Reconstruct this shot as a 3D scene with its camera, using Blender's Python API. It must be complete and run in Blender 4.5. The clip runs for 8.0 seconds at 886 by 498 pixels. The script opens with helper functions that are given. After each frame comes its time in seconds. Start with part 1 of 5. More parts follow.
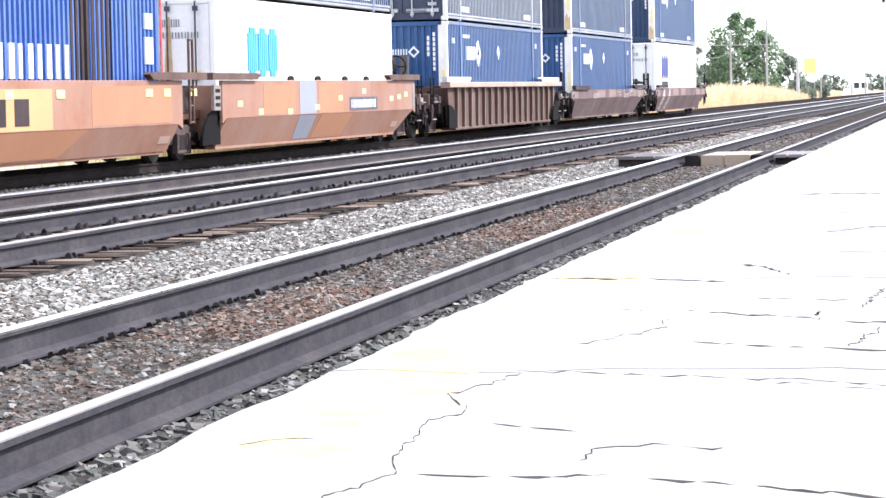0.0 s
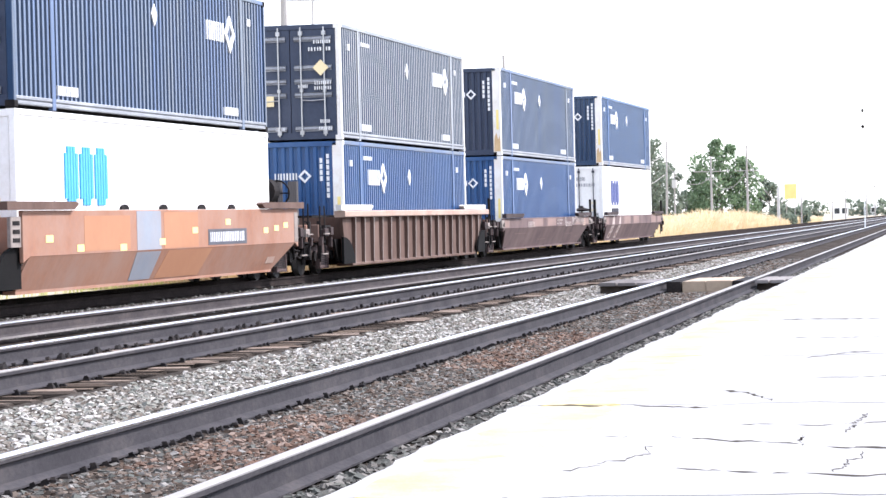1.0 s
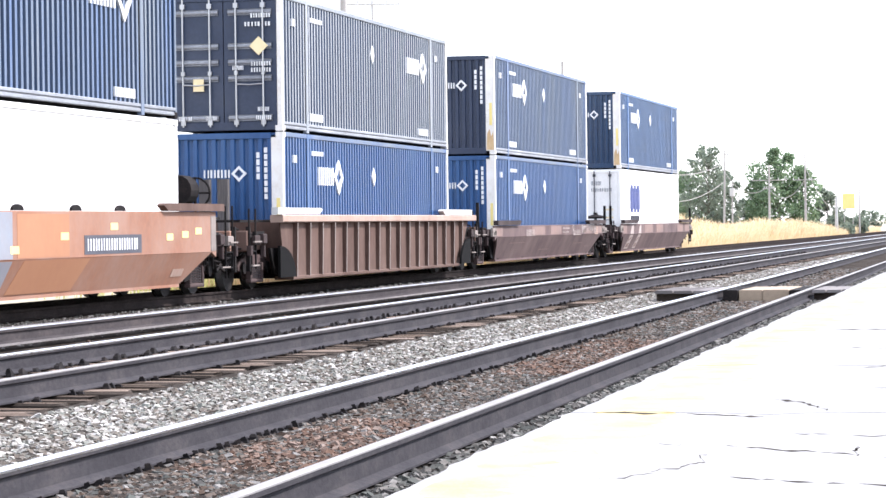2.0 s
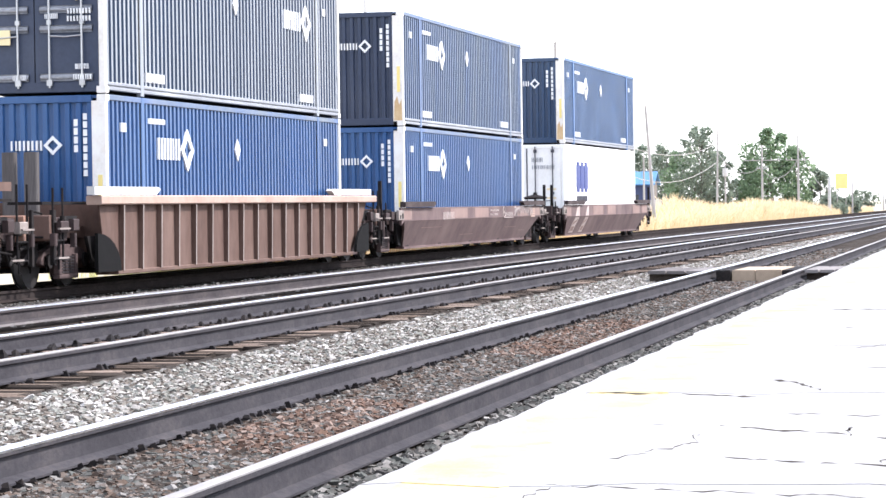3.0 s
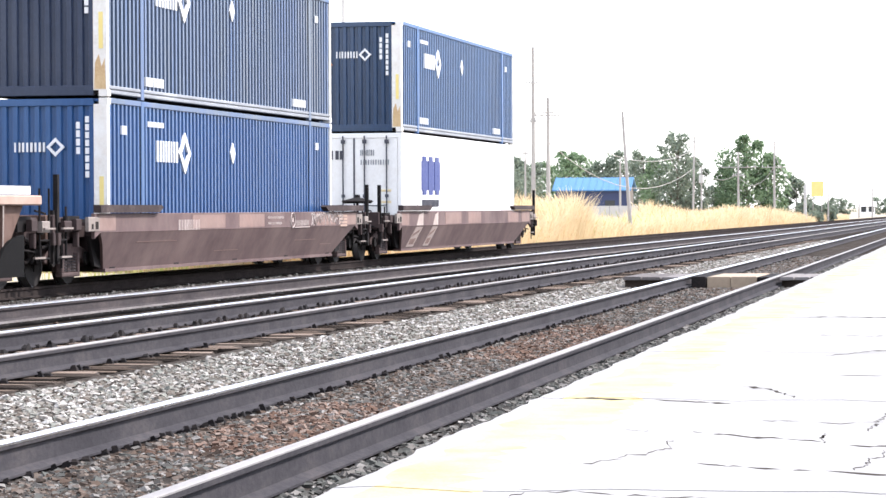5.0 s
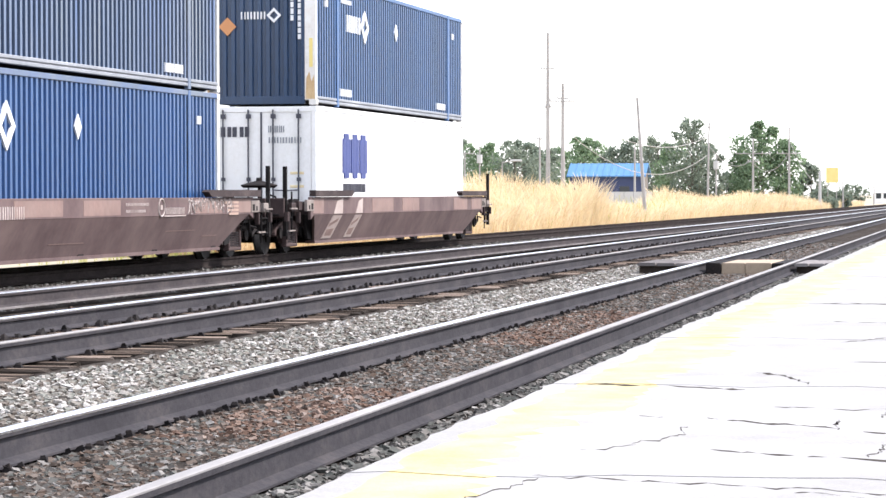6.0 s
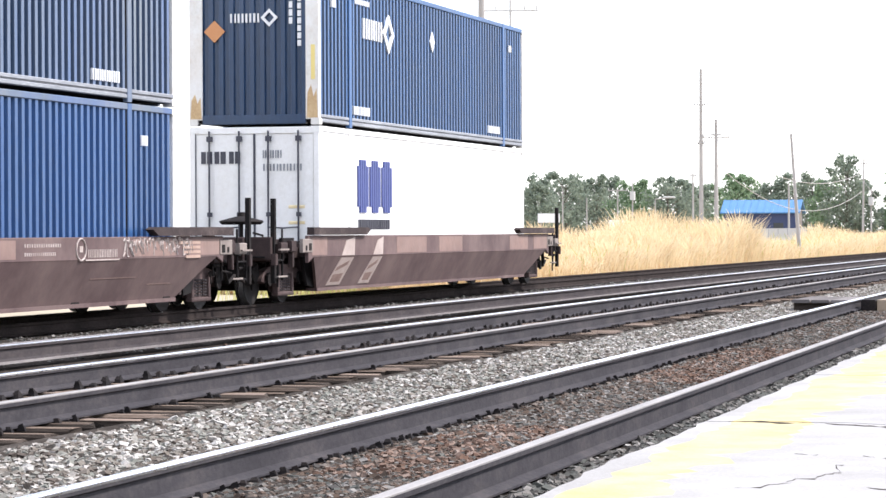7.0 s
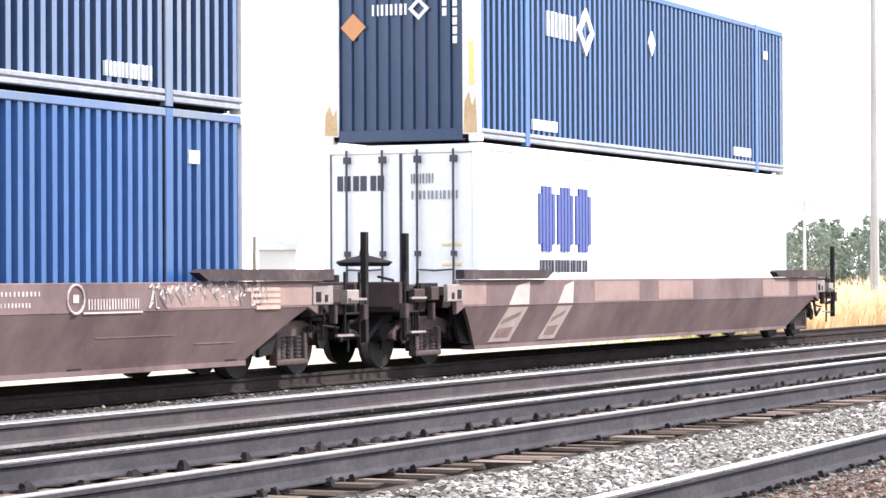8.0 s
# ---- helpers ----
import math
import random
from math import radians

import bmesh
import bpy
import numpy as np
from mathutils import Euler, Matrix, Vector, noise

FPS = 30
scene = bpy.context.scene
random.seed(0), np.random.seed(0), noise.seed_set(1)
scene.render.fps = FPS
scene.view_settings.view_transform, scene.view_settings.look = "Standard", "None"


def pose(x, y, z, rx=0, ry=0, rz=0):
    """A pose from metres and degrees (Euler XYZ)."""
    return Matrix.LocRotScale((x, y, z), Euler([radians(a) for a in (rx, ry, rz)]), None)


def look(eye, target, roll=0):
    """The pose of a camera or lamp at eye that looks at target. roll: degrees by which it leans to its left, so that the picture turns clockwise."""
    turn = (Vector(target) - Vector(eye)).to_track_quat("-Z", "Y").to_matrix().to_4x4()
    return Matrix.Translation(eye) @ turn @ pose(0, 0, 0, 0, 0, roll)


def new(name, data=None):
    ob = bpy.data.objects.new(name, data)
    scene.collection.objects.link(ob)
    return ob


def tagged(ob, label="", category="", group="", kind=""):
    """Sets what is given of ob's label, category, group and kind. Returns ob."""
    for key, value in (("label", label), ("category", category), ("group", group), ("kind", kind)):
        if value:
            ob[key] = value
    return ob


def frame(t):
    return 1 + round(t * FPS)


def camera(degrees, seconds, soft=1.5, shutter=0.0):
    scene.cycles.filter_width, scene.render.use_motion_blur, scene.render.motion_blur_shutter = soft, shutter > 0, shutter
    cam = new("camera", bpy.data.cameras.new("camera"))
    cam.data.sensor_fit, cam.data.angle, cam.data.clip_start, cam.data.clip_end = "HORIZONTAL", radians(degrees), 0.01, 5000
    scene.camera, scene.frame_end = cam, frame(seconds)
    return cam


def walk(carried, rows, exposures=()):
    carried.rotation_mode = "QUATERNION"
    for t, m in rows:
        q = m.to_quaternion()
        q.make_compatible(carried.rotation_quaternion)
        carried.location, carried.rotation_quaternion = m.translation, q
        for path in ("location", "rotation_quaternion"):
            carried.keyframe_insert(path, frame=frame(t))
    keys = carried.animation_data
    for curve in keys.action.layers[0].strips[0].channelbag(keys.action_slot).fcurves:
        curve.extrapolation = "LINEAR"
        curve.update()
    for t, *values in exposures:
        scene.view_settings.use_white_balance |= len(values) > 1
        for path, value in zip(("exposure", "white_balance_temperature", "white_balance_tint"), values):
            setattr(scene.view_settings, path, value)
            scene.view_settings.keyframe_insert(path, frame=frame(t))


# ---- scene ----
EYE = (0.0, 0.0, 1.152)
cam = camera(18.28, 8.0, soft=1.5)

# seconds, heading, pitch, lean (degrees)
PATH = [
    (0.00, 11.816, -3.283, -1.085), (0.20, 11.798, -2.934, -1.131), (0.30, 11.730, -2.670, -1.153), (0.40, 11.625, -2.388, -1.176),
    (0.50, 11.507, -1.777, -1.199), (0.60, 11.500, -1.307, -1.242), (0.70, 11.480, -0.737, -1.285), (0.80, 11.445, -0.660, -1.329),
    (1.00, 11.386, -0.637, -1.415), (1.20, 11.615, -0.598, -1.400), (2.30, 12.680, -0.512, -0.600), (2.40, 12.600, -0.603, -0.623),
    (2.50, 12.565, -0.791, -0.645), (2.70, 12.512, -0.897, -0.707), (2.80, 12.345, -0.895, -0.738), (3.00, 12.421, -0.913, -0.800),
    (3.25, 12.390, -0.885, -0.732), (3.50, 12.442, -0.973, -0.664), (3.70, 12.295, -0.880, -0.600), (3.80, 12.240, -0.815, -0.567),
    (4.00, 12.140, -0.755, -0.503), (4.20, 12.296, -0.703, -0.420), (5.30, 11.595, -0.988, -0.190), (5.40, 11.495, -1.050, -0.179),
    (5.50, 11.481, -1.103, -0.168), (5.60, 11.290, -1.155, -0.157), (5.70, 10.880, -1.220, -0.146), (5.80, 10.965, -1.215, -0.136),
    (5.90, 11.972, -1.180, -0.125), (6.00, 12.216, -1.136, -0.114), (6.10, 12.475, -1.030, -0.091), (6.20, 12.535, -0.700, -0.068),
    (6.30, 12.557, -0.536, -0.046), (6.40, 12.690, -0.400, -0.023), (6.50, 13.123, 0.183, 0.000), (6.60, 13.277, 0.771, 0.000),
    (6.70, 13.540, 0.200, -0.063), (6.80, 14.180, -0.270, -0.125), (6.90, 14.370, -0.300, -0.188), (7.00, 15.392, -0.352, -0.250),
    (7.20, 16.800, -0.348, -0.210), (7.30, 17.620, -0.330, -0.160), (7.40, 18.200, -0.317, -0.110), (7.50, 18.891, -0.178, -0.060),
    (7.70, 20.458, 0.346, -0.100), (7.80, 21.430, 0.490, -0.154), (8.00, 23.481, 0.571, -0.262),
]


def aim(heading, pitch, lean):
    a, b = radians(heading), radians(pitch)
    way = Vector((math.cos(a) * math.cos(b), math.sin(a) * math.cos(b), math.sin(b)))
    return look(EYE, Vector(EYE) + way * 20, lean)


walk(cam, [(t, aim(a, b, c)) for t, a, b, c in PATH],
     exposures=[(0.0, 1.74, 6060, 15.0), (0.6, 1.86, 6080, 15.0), (1.0, 1.62, 6100, 15.0), (1.2, 1.6, 6110, 14.5), (2.5, 1.66, 6160, 14.5), (4.2, 1.71, 6190, 14.0), (5.5, 1.49, 6330, 14.0), (6.5, 1.45, 6330, 14.0), (6.8, 1.36, 6330, 14.0), (7.1, 1.4, 6330, 14.0), (7.5, 1.74, 6310, 15.0), (8.0, 1.85, 6310, 15.0)])

# ---- light ----
SUN_UP, SUN_WAY = 47.0, -66.0          # elevation; heading towards the sun, degrees from +x
world = bpy.data.worlds.new("sky")
scene.world = world
world.use_nodes = True
wn = world.node_tree.nodes
sky = wn.new("ShaderNodeTexSky")
sky.sky_type = "NISHITA"
sky.sun_disc = False
sky.sun_elevation = radians(SUN_UP)
sky.sun_rotation = radians(90 - SUN_WAY)
sky.air_density, sky.dust_density, sky.ozone_density = 1.0, 1.0, 1.0
wn["Background"].inputs["Strength"].default_value = 0.148
haze = wn.new("ShaderNodeMix")                     # thin bright haze over the whole sky
haze.data_type = "RGBA"
haze.inputs[0].default_value = 0.6
haze.inputs[7].default_value = (6.2, 6.3, 6.45, 1)
world.node_tree.links.new(sky.outputs[0], haze.inputs[6])
world.node_tree.links.new(haze.outputs[2], wn["Background"].inputs["Color"])
sun = new("sun", bpy.data.lights.new("sun", "SUN"))
sun.data.energy, sun.data.angle, sun.data.color = 2.4, radians(3.0), (1.0, 0.96, 0.9)
sun_dir = Vector((math.cos(radians(SUN_UP)) * math.cos(radians(SUN_WAY)), math.cos(radians(SUN_UP)) * math.sin(radians(SUN_WAY)), math.sin(radians(SUN_UP))))
sun.matrix_world = look(sun_dir * 60, (0, 0, 0))

# ---- materials ----


def mat(name, stops, rough=0.8, metal=0.0, scale=3.0, fine=40.0, bump=0.15, bump_size=0.01, stretch=(1, 1, 1), per="",
        dust=None, dust_amount=0.0, dust_scale=0.6, spec=0.5, rough_var=0.1, thin=0.0):
    """A surface from noise at two scales; stops: colours from low to high; per: 'island' or 'object' for a tone of its own."""
    m = bpy.data.materials.new(name)
    m.use_nodes = True
    n, l = m.node_tree.nodes, m.node_tree.links
    b = n["Principled BSDF"]
    b.inputs["Metallic"].default_value = metal
    b.inputs["Specular IOR Level"].default_value = spec
    co = n.new("ShaderNodeTexCoord")
    mp = n.new("ShaderNodeMapping")
    mp.inputs["Scale"].default_value = stretch
    l.new(co.outputs["Object"], mp.inputs["Vector"])

    def nz(sc, detail=5.0, rough_=0.6):
        t = n.new("ShaderNodeTexNoise")
        t.inputs["Scale"].default_value, t.inputs["Detail"].default_value, t.inputs["Roughness"].default_value = sc, detail, rough_
        l.new(mp.outputs[0], t.inputs["Vector"])
        return t.outputs["Fac"]

    def mth(op, a, c, clamp=False):
        t = n.new("ShaderNodeMath")
        t.operation, t.use_clamp = op, clamp
        for i, v in enumerate((a, c)):
            if isinstance(v, (int, float)):
                t.inputs[i].default_value = v
            else:
                l.new(v, t.inputs[i])
        return t.outputs[0]

    big, small = nz(scale), nz(fine, 3.0)
    f = mth("ADD", mth("MULTIPLY", big, 0.6), mth("MULTIPLY", small, 0.4))
    f = mth("MULTIPLY", mth("SUBTRACT", f, 0.5), 2.2)
    f = mth("ADD", f, 0.5, True)
    if per:
        if per == "island":
            g = n.new("ShaderNodeNewGeometry").outputs["Random Per Island"]
        else:
            g = n.new("ShaderNodeObjectInfo").outputs["Random"]
        f = mth("ADD", mth("MULTIPLY", f, 0.35), mth("MULTIPLY", g, 0.65), True)
    r = n.new("ShaderNodeValToRGB")
    e = r.color_ramp.elements
    while len(e) < len(stops):
        e.new(0.5)
    for i, c in enumerate(stops):
        e[i].position = i / max(1, len(stops) - 1)
        e[i].color = (*c, 1)
    l.new(f, r.inputs[0])
    col = r.outputs[0]
    if dust:
        d = mth("MULTIPLY", mth("SUBTRACT", nz(dust_scale, 6.0, 0.7), 0.5 - dust_amount * 0.5), 2.5, True)
        d = mth("MULTIPLY", d, min(1.0, dust_amount * 1.6))
        x = n.new("ShaderNodeMix")
        x.data_type = "RGBA"
        l.new(d, x.inputs[0])
        l.new(col, x.inputs[6])
        x.inputs[7].default_value = (*dust, 1)
        col = x.outputs[2]
    l.new(col, b.inputs["Base Color"])
    l.new(mth("ADD", mth("MULTIPLY", small, rough_var * 2), rough - rough_var, True), b.inputs["Roughness"])
    if bump:
        u = n.new("ShaderNodeBump")
        u.inputs["Strength"].default_value, u.inputs["Distance"].default_value = bump, bump_size
        l.new(small, u.inputs["Height"])
        l.new(u.outputs[0], b.inputs["Normal"])
    if thin:
        # light that comes through a leaf or a blade
        t = n.new("ShaderNodeBsdfTranslucent")
        l.new(col, t.inputs["Color"])
        x = n.new("ShaderNodeMixShader")
        x.inputs[0].default_value = thin
        l.new(b.outputs[0], x.inputs[1])
        l.new(t.outputs[0], x.inputs[2])
        l.new(x.outputs[0], n["Material Output"].inputs["Surface"])
    return m


M = dict(
    rail_brown=mat("rail_brown", [(0.02, 0.017, 0.017), (0.036, 0.029, 0.027), (0.058, 0.046, 0.042)], 0.95, 0.0, scale=3, fine=26, stretch=(0.5, 1, 1), bump=0.4, bump_size=0.012, spec=0.03),
    railhead_grey=mat("railhead_grey", [(0.13, 0.12, 0.118), (0.2, 0.185, 0.18), (0.29, 0.27, 0.26)], 0.75, 0.0, scale=3, fine=60, stretch=(0.2, 1, 1), bump=0.05, spec=0.1),
    pale_foot=mat("pale_foot", [(0.1, 0.09, 0.088), (0.17, 0.155, 0.15), (0.25, 0.23, 0.22)], 0.95, scale=2, fine=30, stretch=(0.3, 1, 1), bump=0.2, spec=0.05),
    weed=mat("weed", [(0.3, 0.32, 0.1), (0.45, 0.44, 0.16), (0.56, 0.52, 0.24)], 0.9, scale=0.1, fine=3, bump=0.0, per="island", spec=0.1, thin=0.45),
    stone_red=mat("stone_red", [(0.048, 0.034, 0.028), (0.09, 0.057, 0.043), (0.128, 0.08, 0.059), (0.185, 0.135, 0.11), (0.27, 0.23, 0.2)], 0.95, scale=1.2, fine=60, bump=0.3, per="island", spec=0.1),
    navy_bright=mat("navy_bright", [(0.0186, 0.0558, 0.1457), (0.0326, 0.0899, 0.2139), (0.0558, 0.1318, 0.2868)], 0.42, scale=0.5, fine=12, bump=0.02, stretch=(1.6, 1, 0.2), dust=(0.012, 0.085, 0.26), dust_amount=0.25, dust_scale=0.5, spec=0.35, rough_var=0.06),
    stone_dark=mat("stone_dark", [(0.0252, 0.0235, 0.0235), (0.0546, 0.0504, 0.047), (0.084, 0.0874, 0.079), (0.126, 0.1151, 0.1042), (0.2016, 0.189, 0.1764), (0.3948, 0.378, 0.3528)], 0.95, scale=1.2, fine=60, bump=0.3, per="island", spec=0.15),
    railhead_dull=mat("railhead_dull", [(0.16, 0.15, 0.145), (0.25, 0.235, 0.225), (0.35, 0.33, 0.32)], 0.65, 0.12, scale=3, fine=60, stretch=(0.2, 1, 1), bump=0.05, spec=0.25),
    rust=mat("rust", [(0.42, 0.26, 0.13), (0.56, 0.4, 0.22), (0.66, 0.53, 0.36)], 0.9, scale=3, fine=20, bump=0.2),
    orange_patch=mat("orange_patch", [(0.31, 0.14, 0.075), (0.37, 0.185, 0.1)], 0.75, scale=0.8, fine=7, bump=0.1, spec=0.3),
    brown_patch=mat("brown_patch", [(0.1242, 0.0776, 0.0693), (0.1836, 0.1145, 0.0997), (0.27, 0.1727, 0.1425)], 0.75, scale=0.8, fine=7, bump=0.1, dust=(0.27, 0.2, 0.17), dust_amount=0.35, dust_scale=1.7, spec=0.3),
    red=mat("red", [(0.5, 0.03, 0.03), (0.6, 0.06, 0.06)], 0.6, scale=0.8, fine=8, bump=0.1),
    truck_brown=mat("truck_brown", [(0.045, 0.031, 0.03), (0.08, 0.056, 0.053), (0.13, 0.09, 0.084)], 0.85, scale=1.5, fine=12, bump=0.2, spec=0.15),
    guide_brown=mat("guide_brown", [(0.025, 0.019, 0.019), (0.05, 0.037, 0.036), (0.1, 0.078, 0.072)], 0.85, scale=2.0, fine=16, bump=0.2, spec=0.15),
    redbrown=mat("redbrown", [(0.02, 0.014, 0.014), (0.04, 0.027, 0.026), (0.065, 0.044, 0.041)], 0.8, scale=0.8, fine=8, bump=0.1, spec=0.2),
    logo_panel=mat("logo_panel", [(0.42, 0.24, 0.1), (0.5, 0.3, 0.13)], 0.7, scale=0.8, fine=8, bump=0.05),
    earth=mat("earth", [(0.2, 0.16, 0.11), (0.32, 0.27, 0.19), (0.4, 0.35, 0.26)], 0.95, scale=0.05, fine=1.5, bump=0.3),
    ballast=mat("ballast", [(0.018, 0.016, 0.015), (0.05, 0.043, 0.038), (0.12, 0.108, 0.098)], 0.95, scale=2.0, fine=22, bump=1.0, bump_size=0.03, spec=0.0),
    stone=mat("stone", [(0.0315, 0.027, 0.0234), (0.072, 0.0594, 0.0504), (0.117, 0.0972, 0.081), (0.18, 0.162, 0.1395), (0.171, 0.1755, 0.153), (0.306, 0.279, 0.252), (0.45, 0.432, 0.405), (0.612, 0.594, 0.567)], 0.9, scale=1.2, fine=60, bump=0.3, per="island", spec=0.15),
    stone_brown=mat("stone_brown", [(0.0213, 0.0179, 0.0161), (0.0467, 0.0357, 0.0289), (0.0808, 0.0561, 0.0425), (0.1062, 0.0808, 0.0646), (0.1445, 0.119, 0.102), (0.306, 0.289, 0.2635)], 0.95, scale=1.2, fine=60, bump=0.3, per="island", spec=0.15),
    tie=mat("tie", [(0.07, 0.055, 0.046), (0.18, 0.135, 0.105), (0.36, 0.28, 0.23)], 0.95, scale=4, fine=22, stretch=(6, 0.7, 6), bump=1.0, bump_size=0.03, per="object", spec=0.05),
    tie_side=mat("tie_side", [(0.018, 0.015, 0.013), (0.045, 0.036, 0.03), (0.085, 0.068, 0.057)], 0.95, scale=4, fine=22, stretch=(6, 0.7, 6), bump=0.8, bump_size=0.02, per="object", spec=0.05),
    rail=mat("rail", [(0.026, 0.024, 0.027), (0.046, 0.043, 0.047), (0.078, 0.069, 0.069)], 0.85, 0.0, scale=3, fine=26, stretch=(0.5, 1, 1), bump=0.4, bump_size=0.012, spec=0.08),
    rail_rust=mat("rail_rust", [(0.034, 0.03, 0.031), (0.056, 0.049, 0.05), (0.088, 0.073, 0.07)], 0.95, 0.0, scale=3, fine=26, stretch=(0.5, 1, 1), bump=0.4, bump_size=0.012, spec=0.05),
    railhead=mat("railhead", [(0.8, 0.8, 0.81), (0.92, 0.92, 0.93)], 0.3, 1.0, scale=4, fine=80, stretch=(0.2, 1, 1), bump=0.03),
    iron=mat("iron", [(0.007, 0.0065, 0.0075), (0.016, 0.014, 0.014), (0.036, 0.028, 0.025)], 0.85, 0.0, scale=3, fine=30, bump=0.2, spec=0.1),
    pillar=mat("pillar", [(0.05, 0.046, 0.046), (0.09, 0.082, 0.08), (0.16, 0.145, 0.14)], 0.8, scale=1.0, fine=12, stretch=(3, 3, 0.3), bump=0.1, spec=0.2),
    rubber=mat("rubber", [(0.004, 0.004, 0.004), (0.009, 0.008, 0.008)], 0.9, scale=3, fine=20, bump=0.1, spec=0.1),
    plank_grey=mat("plank_grey", [(0.1, 0.09, 0.088), (0.17, 0.155, 0.15), (0.26, 0.24, 0.23)], 0.95, scale=2, fine=14, stretch=(0.6, 6, 6), bump=0.5, per="object", spec=0.05),
    wheel=mat("wheel", [(0.012, 0.011, 0.011), (0.032, 0.027, 0.026)], 0.75, 0.0, scale=4, fine=30, bump=0.1, spec=0.2),
    steel=mat("steel", [(0.35, 0.35, 0.36), (0.5, 0.5, 0.5)], 0.35, 0.9, scale=4, fine=60, bump=0.05),
    slab=mat("slab", [(0.235, 0.228, 0.22), (0.32, 0.312, 0.303), (0.41, 0.4, 0.388)], 0.95, scale=0.9, fine=45, bump=0.35, bump_size=0.008, dust=(0.19, 0.18, 0.168), dust_amount=0.26, dust_scale=2.2, spec=0.1),
    crackfill=mat("crackfill", [(0.03, 0.027, 0.025), (0.09, 0.08, 0.07)], 1.0, scale=5, fine=40, spec=0.0),
    yellow=mat("yellow", [(0.44, 0.38, 0.24), (0.48, 0.385, 0.16), (0.5, 0.38, 0.1)], 0.95, scale=2.0, fine=60, bump=0.3, dust=(0.42, 0.395, 0.35), dust_amount=0.36, dust_scale=1.5, spec=0.1),
    timber=mat("timber", [(0.2, 0.15, 0.11), (0.36, 0.28, 0.2), (0.5, 0.41, 0.31)], 0.9, scale=2, fine=14, stretch=(0.6, 6, 6), bump=0.5, per="object"),
    navy_pale=mat("navy_pale", [(0.12, 0.14, 0.165), (0.195, 0.215, 0.24), (0.3, 0.315, 0.335)], 0.6, scale=0.4, fine=10, bump=0.03, stretch=(1.6, 1, 0.2), dust=(0.36, 0.37, 0.385), dust_amount=0.3, dust_scale=0.5, spec=0.35, rough_var=0.08),
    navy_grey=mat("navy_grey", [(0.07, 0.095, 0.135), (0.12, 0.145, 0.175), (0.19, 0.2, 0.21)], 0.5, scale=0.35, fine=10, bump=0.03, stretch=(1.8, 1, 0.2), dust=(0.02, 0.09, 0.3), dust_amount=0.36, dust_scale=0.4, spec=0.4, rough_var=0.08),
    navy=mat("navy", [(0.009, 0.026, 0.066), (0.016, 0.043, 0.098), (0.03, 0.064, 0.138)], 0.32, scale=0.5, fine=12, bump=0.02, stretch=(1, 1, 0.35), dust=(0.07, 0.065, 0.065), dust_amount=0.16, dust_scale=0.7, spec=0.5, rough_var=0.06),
    blue=mat("blue", [(0.0106, 0.0475, 0.1452), (0.0176, 0.0686, 0.1936), (0.0317, 0.095, 0.2376)], 0.42, scale=0.5, fine=12, bump=0.02, stretch=(1.4, 1, 0.25), dust=(0.1, 0.16, 0.24), dust_amount=0.14, dust_scale=0.6, spec=0.45, rough_var=0.05),
    blue_old=mat("blue_old", [(0.02, 0.075, 0.28), (0.033, 0.1, 0.34), (0.06, 0.13, 0.36)], 0.55, scale=0.6, fine=12, bump=0.08, dust=(0.22, 0.24, 0.3), dust_amount=0.15),
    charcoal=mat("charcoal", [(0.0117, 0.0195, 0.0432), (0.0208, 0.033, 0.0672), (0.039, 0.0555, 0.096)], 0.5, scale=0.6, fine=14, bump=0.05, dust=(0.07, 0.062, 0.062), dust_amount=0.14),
    sill=mat("sill", [(0.1, 0.11, 0.13), (0.25, 0.26, 0.285), (0.44, 0.45, 0.475)], 0.5, 0.1, scale=0.9, fine=14, stretch=(0.5, 1, 2), bump=0.1, dust=(0.06, 0.066, 0.075), dust_amount=0.26, dust_scale=1.3),
    white=mat("white", [(0.7, 0.685, 0.65), (0.8, 0.79, 0.77), (0.85, 0.85, 0.84)], 0.5, scale=0.7, fine=16, bump=0.05, dust=(0.6, 0.48, 0.3), dust_amount=0.12),
    white_post=mat("white_post", [(0.6, 0.58, 0.53), (0.74, 0.73, 0.7), (0.8, 0.8, 0.78)], 0.55, scale=1.5, fine=16, bump=0.08, dust=(0.5, 0.3, 0.12), dust_amount=0.25, dust_scale=1.1),
    paint_white=mat("paint_white", [(0.68, 0.68, 0.68), (0.78, 0.78, 0.78)], 0.6, scale=2, fine=30, bump=0.0),
    logo_blue=mat("logo_blue", [(0.02, 0.035, 0.16), (0.035, 0.055, 0.22)], 0.5, scale=2, fine=30, bump=0.0),
    logo_cyan=mat("logo_cyan", [(0.02, 0.26, 0.5), (0.05, 0.33, 0.58)], 0.5, scale=2, fine=30, bump=0.0),
    logo_dark=mat("logo_dark", [(0.03, 0.03, 0.045), (0.07, 0.07, 0.085)], 0.6, scale=2, fine=30, bump=0.0),
    amber=mat("amber", [(0.5, 0.2, 0.07), (0.58, 0.28, 0.12)], 0.5, scale=3, fine=30, bump=0.0),
    placard=mat("placard", [(0.75, 0.6, 0.33), (0.8, 0.68, 0.42)], 0.5, scale=3, fine=30, bump=0.0),
    orange=mat("orange", [(0.18, 0.08, 0.048), (0.27, 0.118, 0.066), (0.33, 0.16, 0.095)], 0.75, scale=0.35, fine=7, bump=0.1, dust=(0.28, 0.195, 0.16), dust_amount=0.42, dust_scale=0.7, spec=0.3),
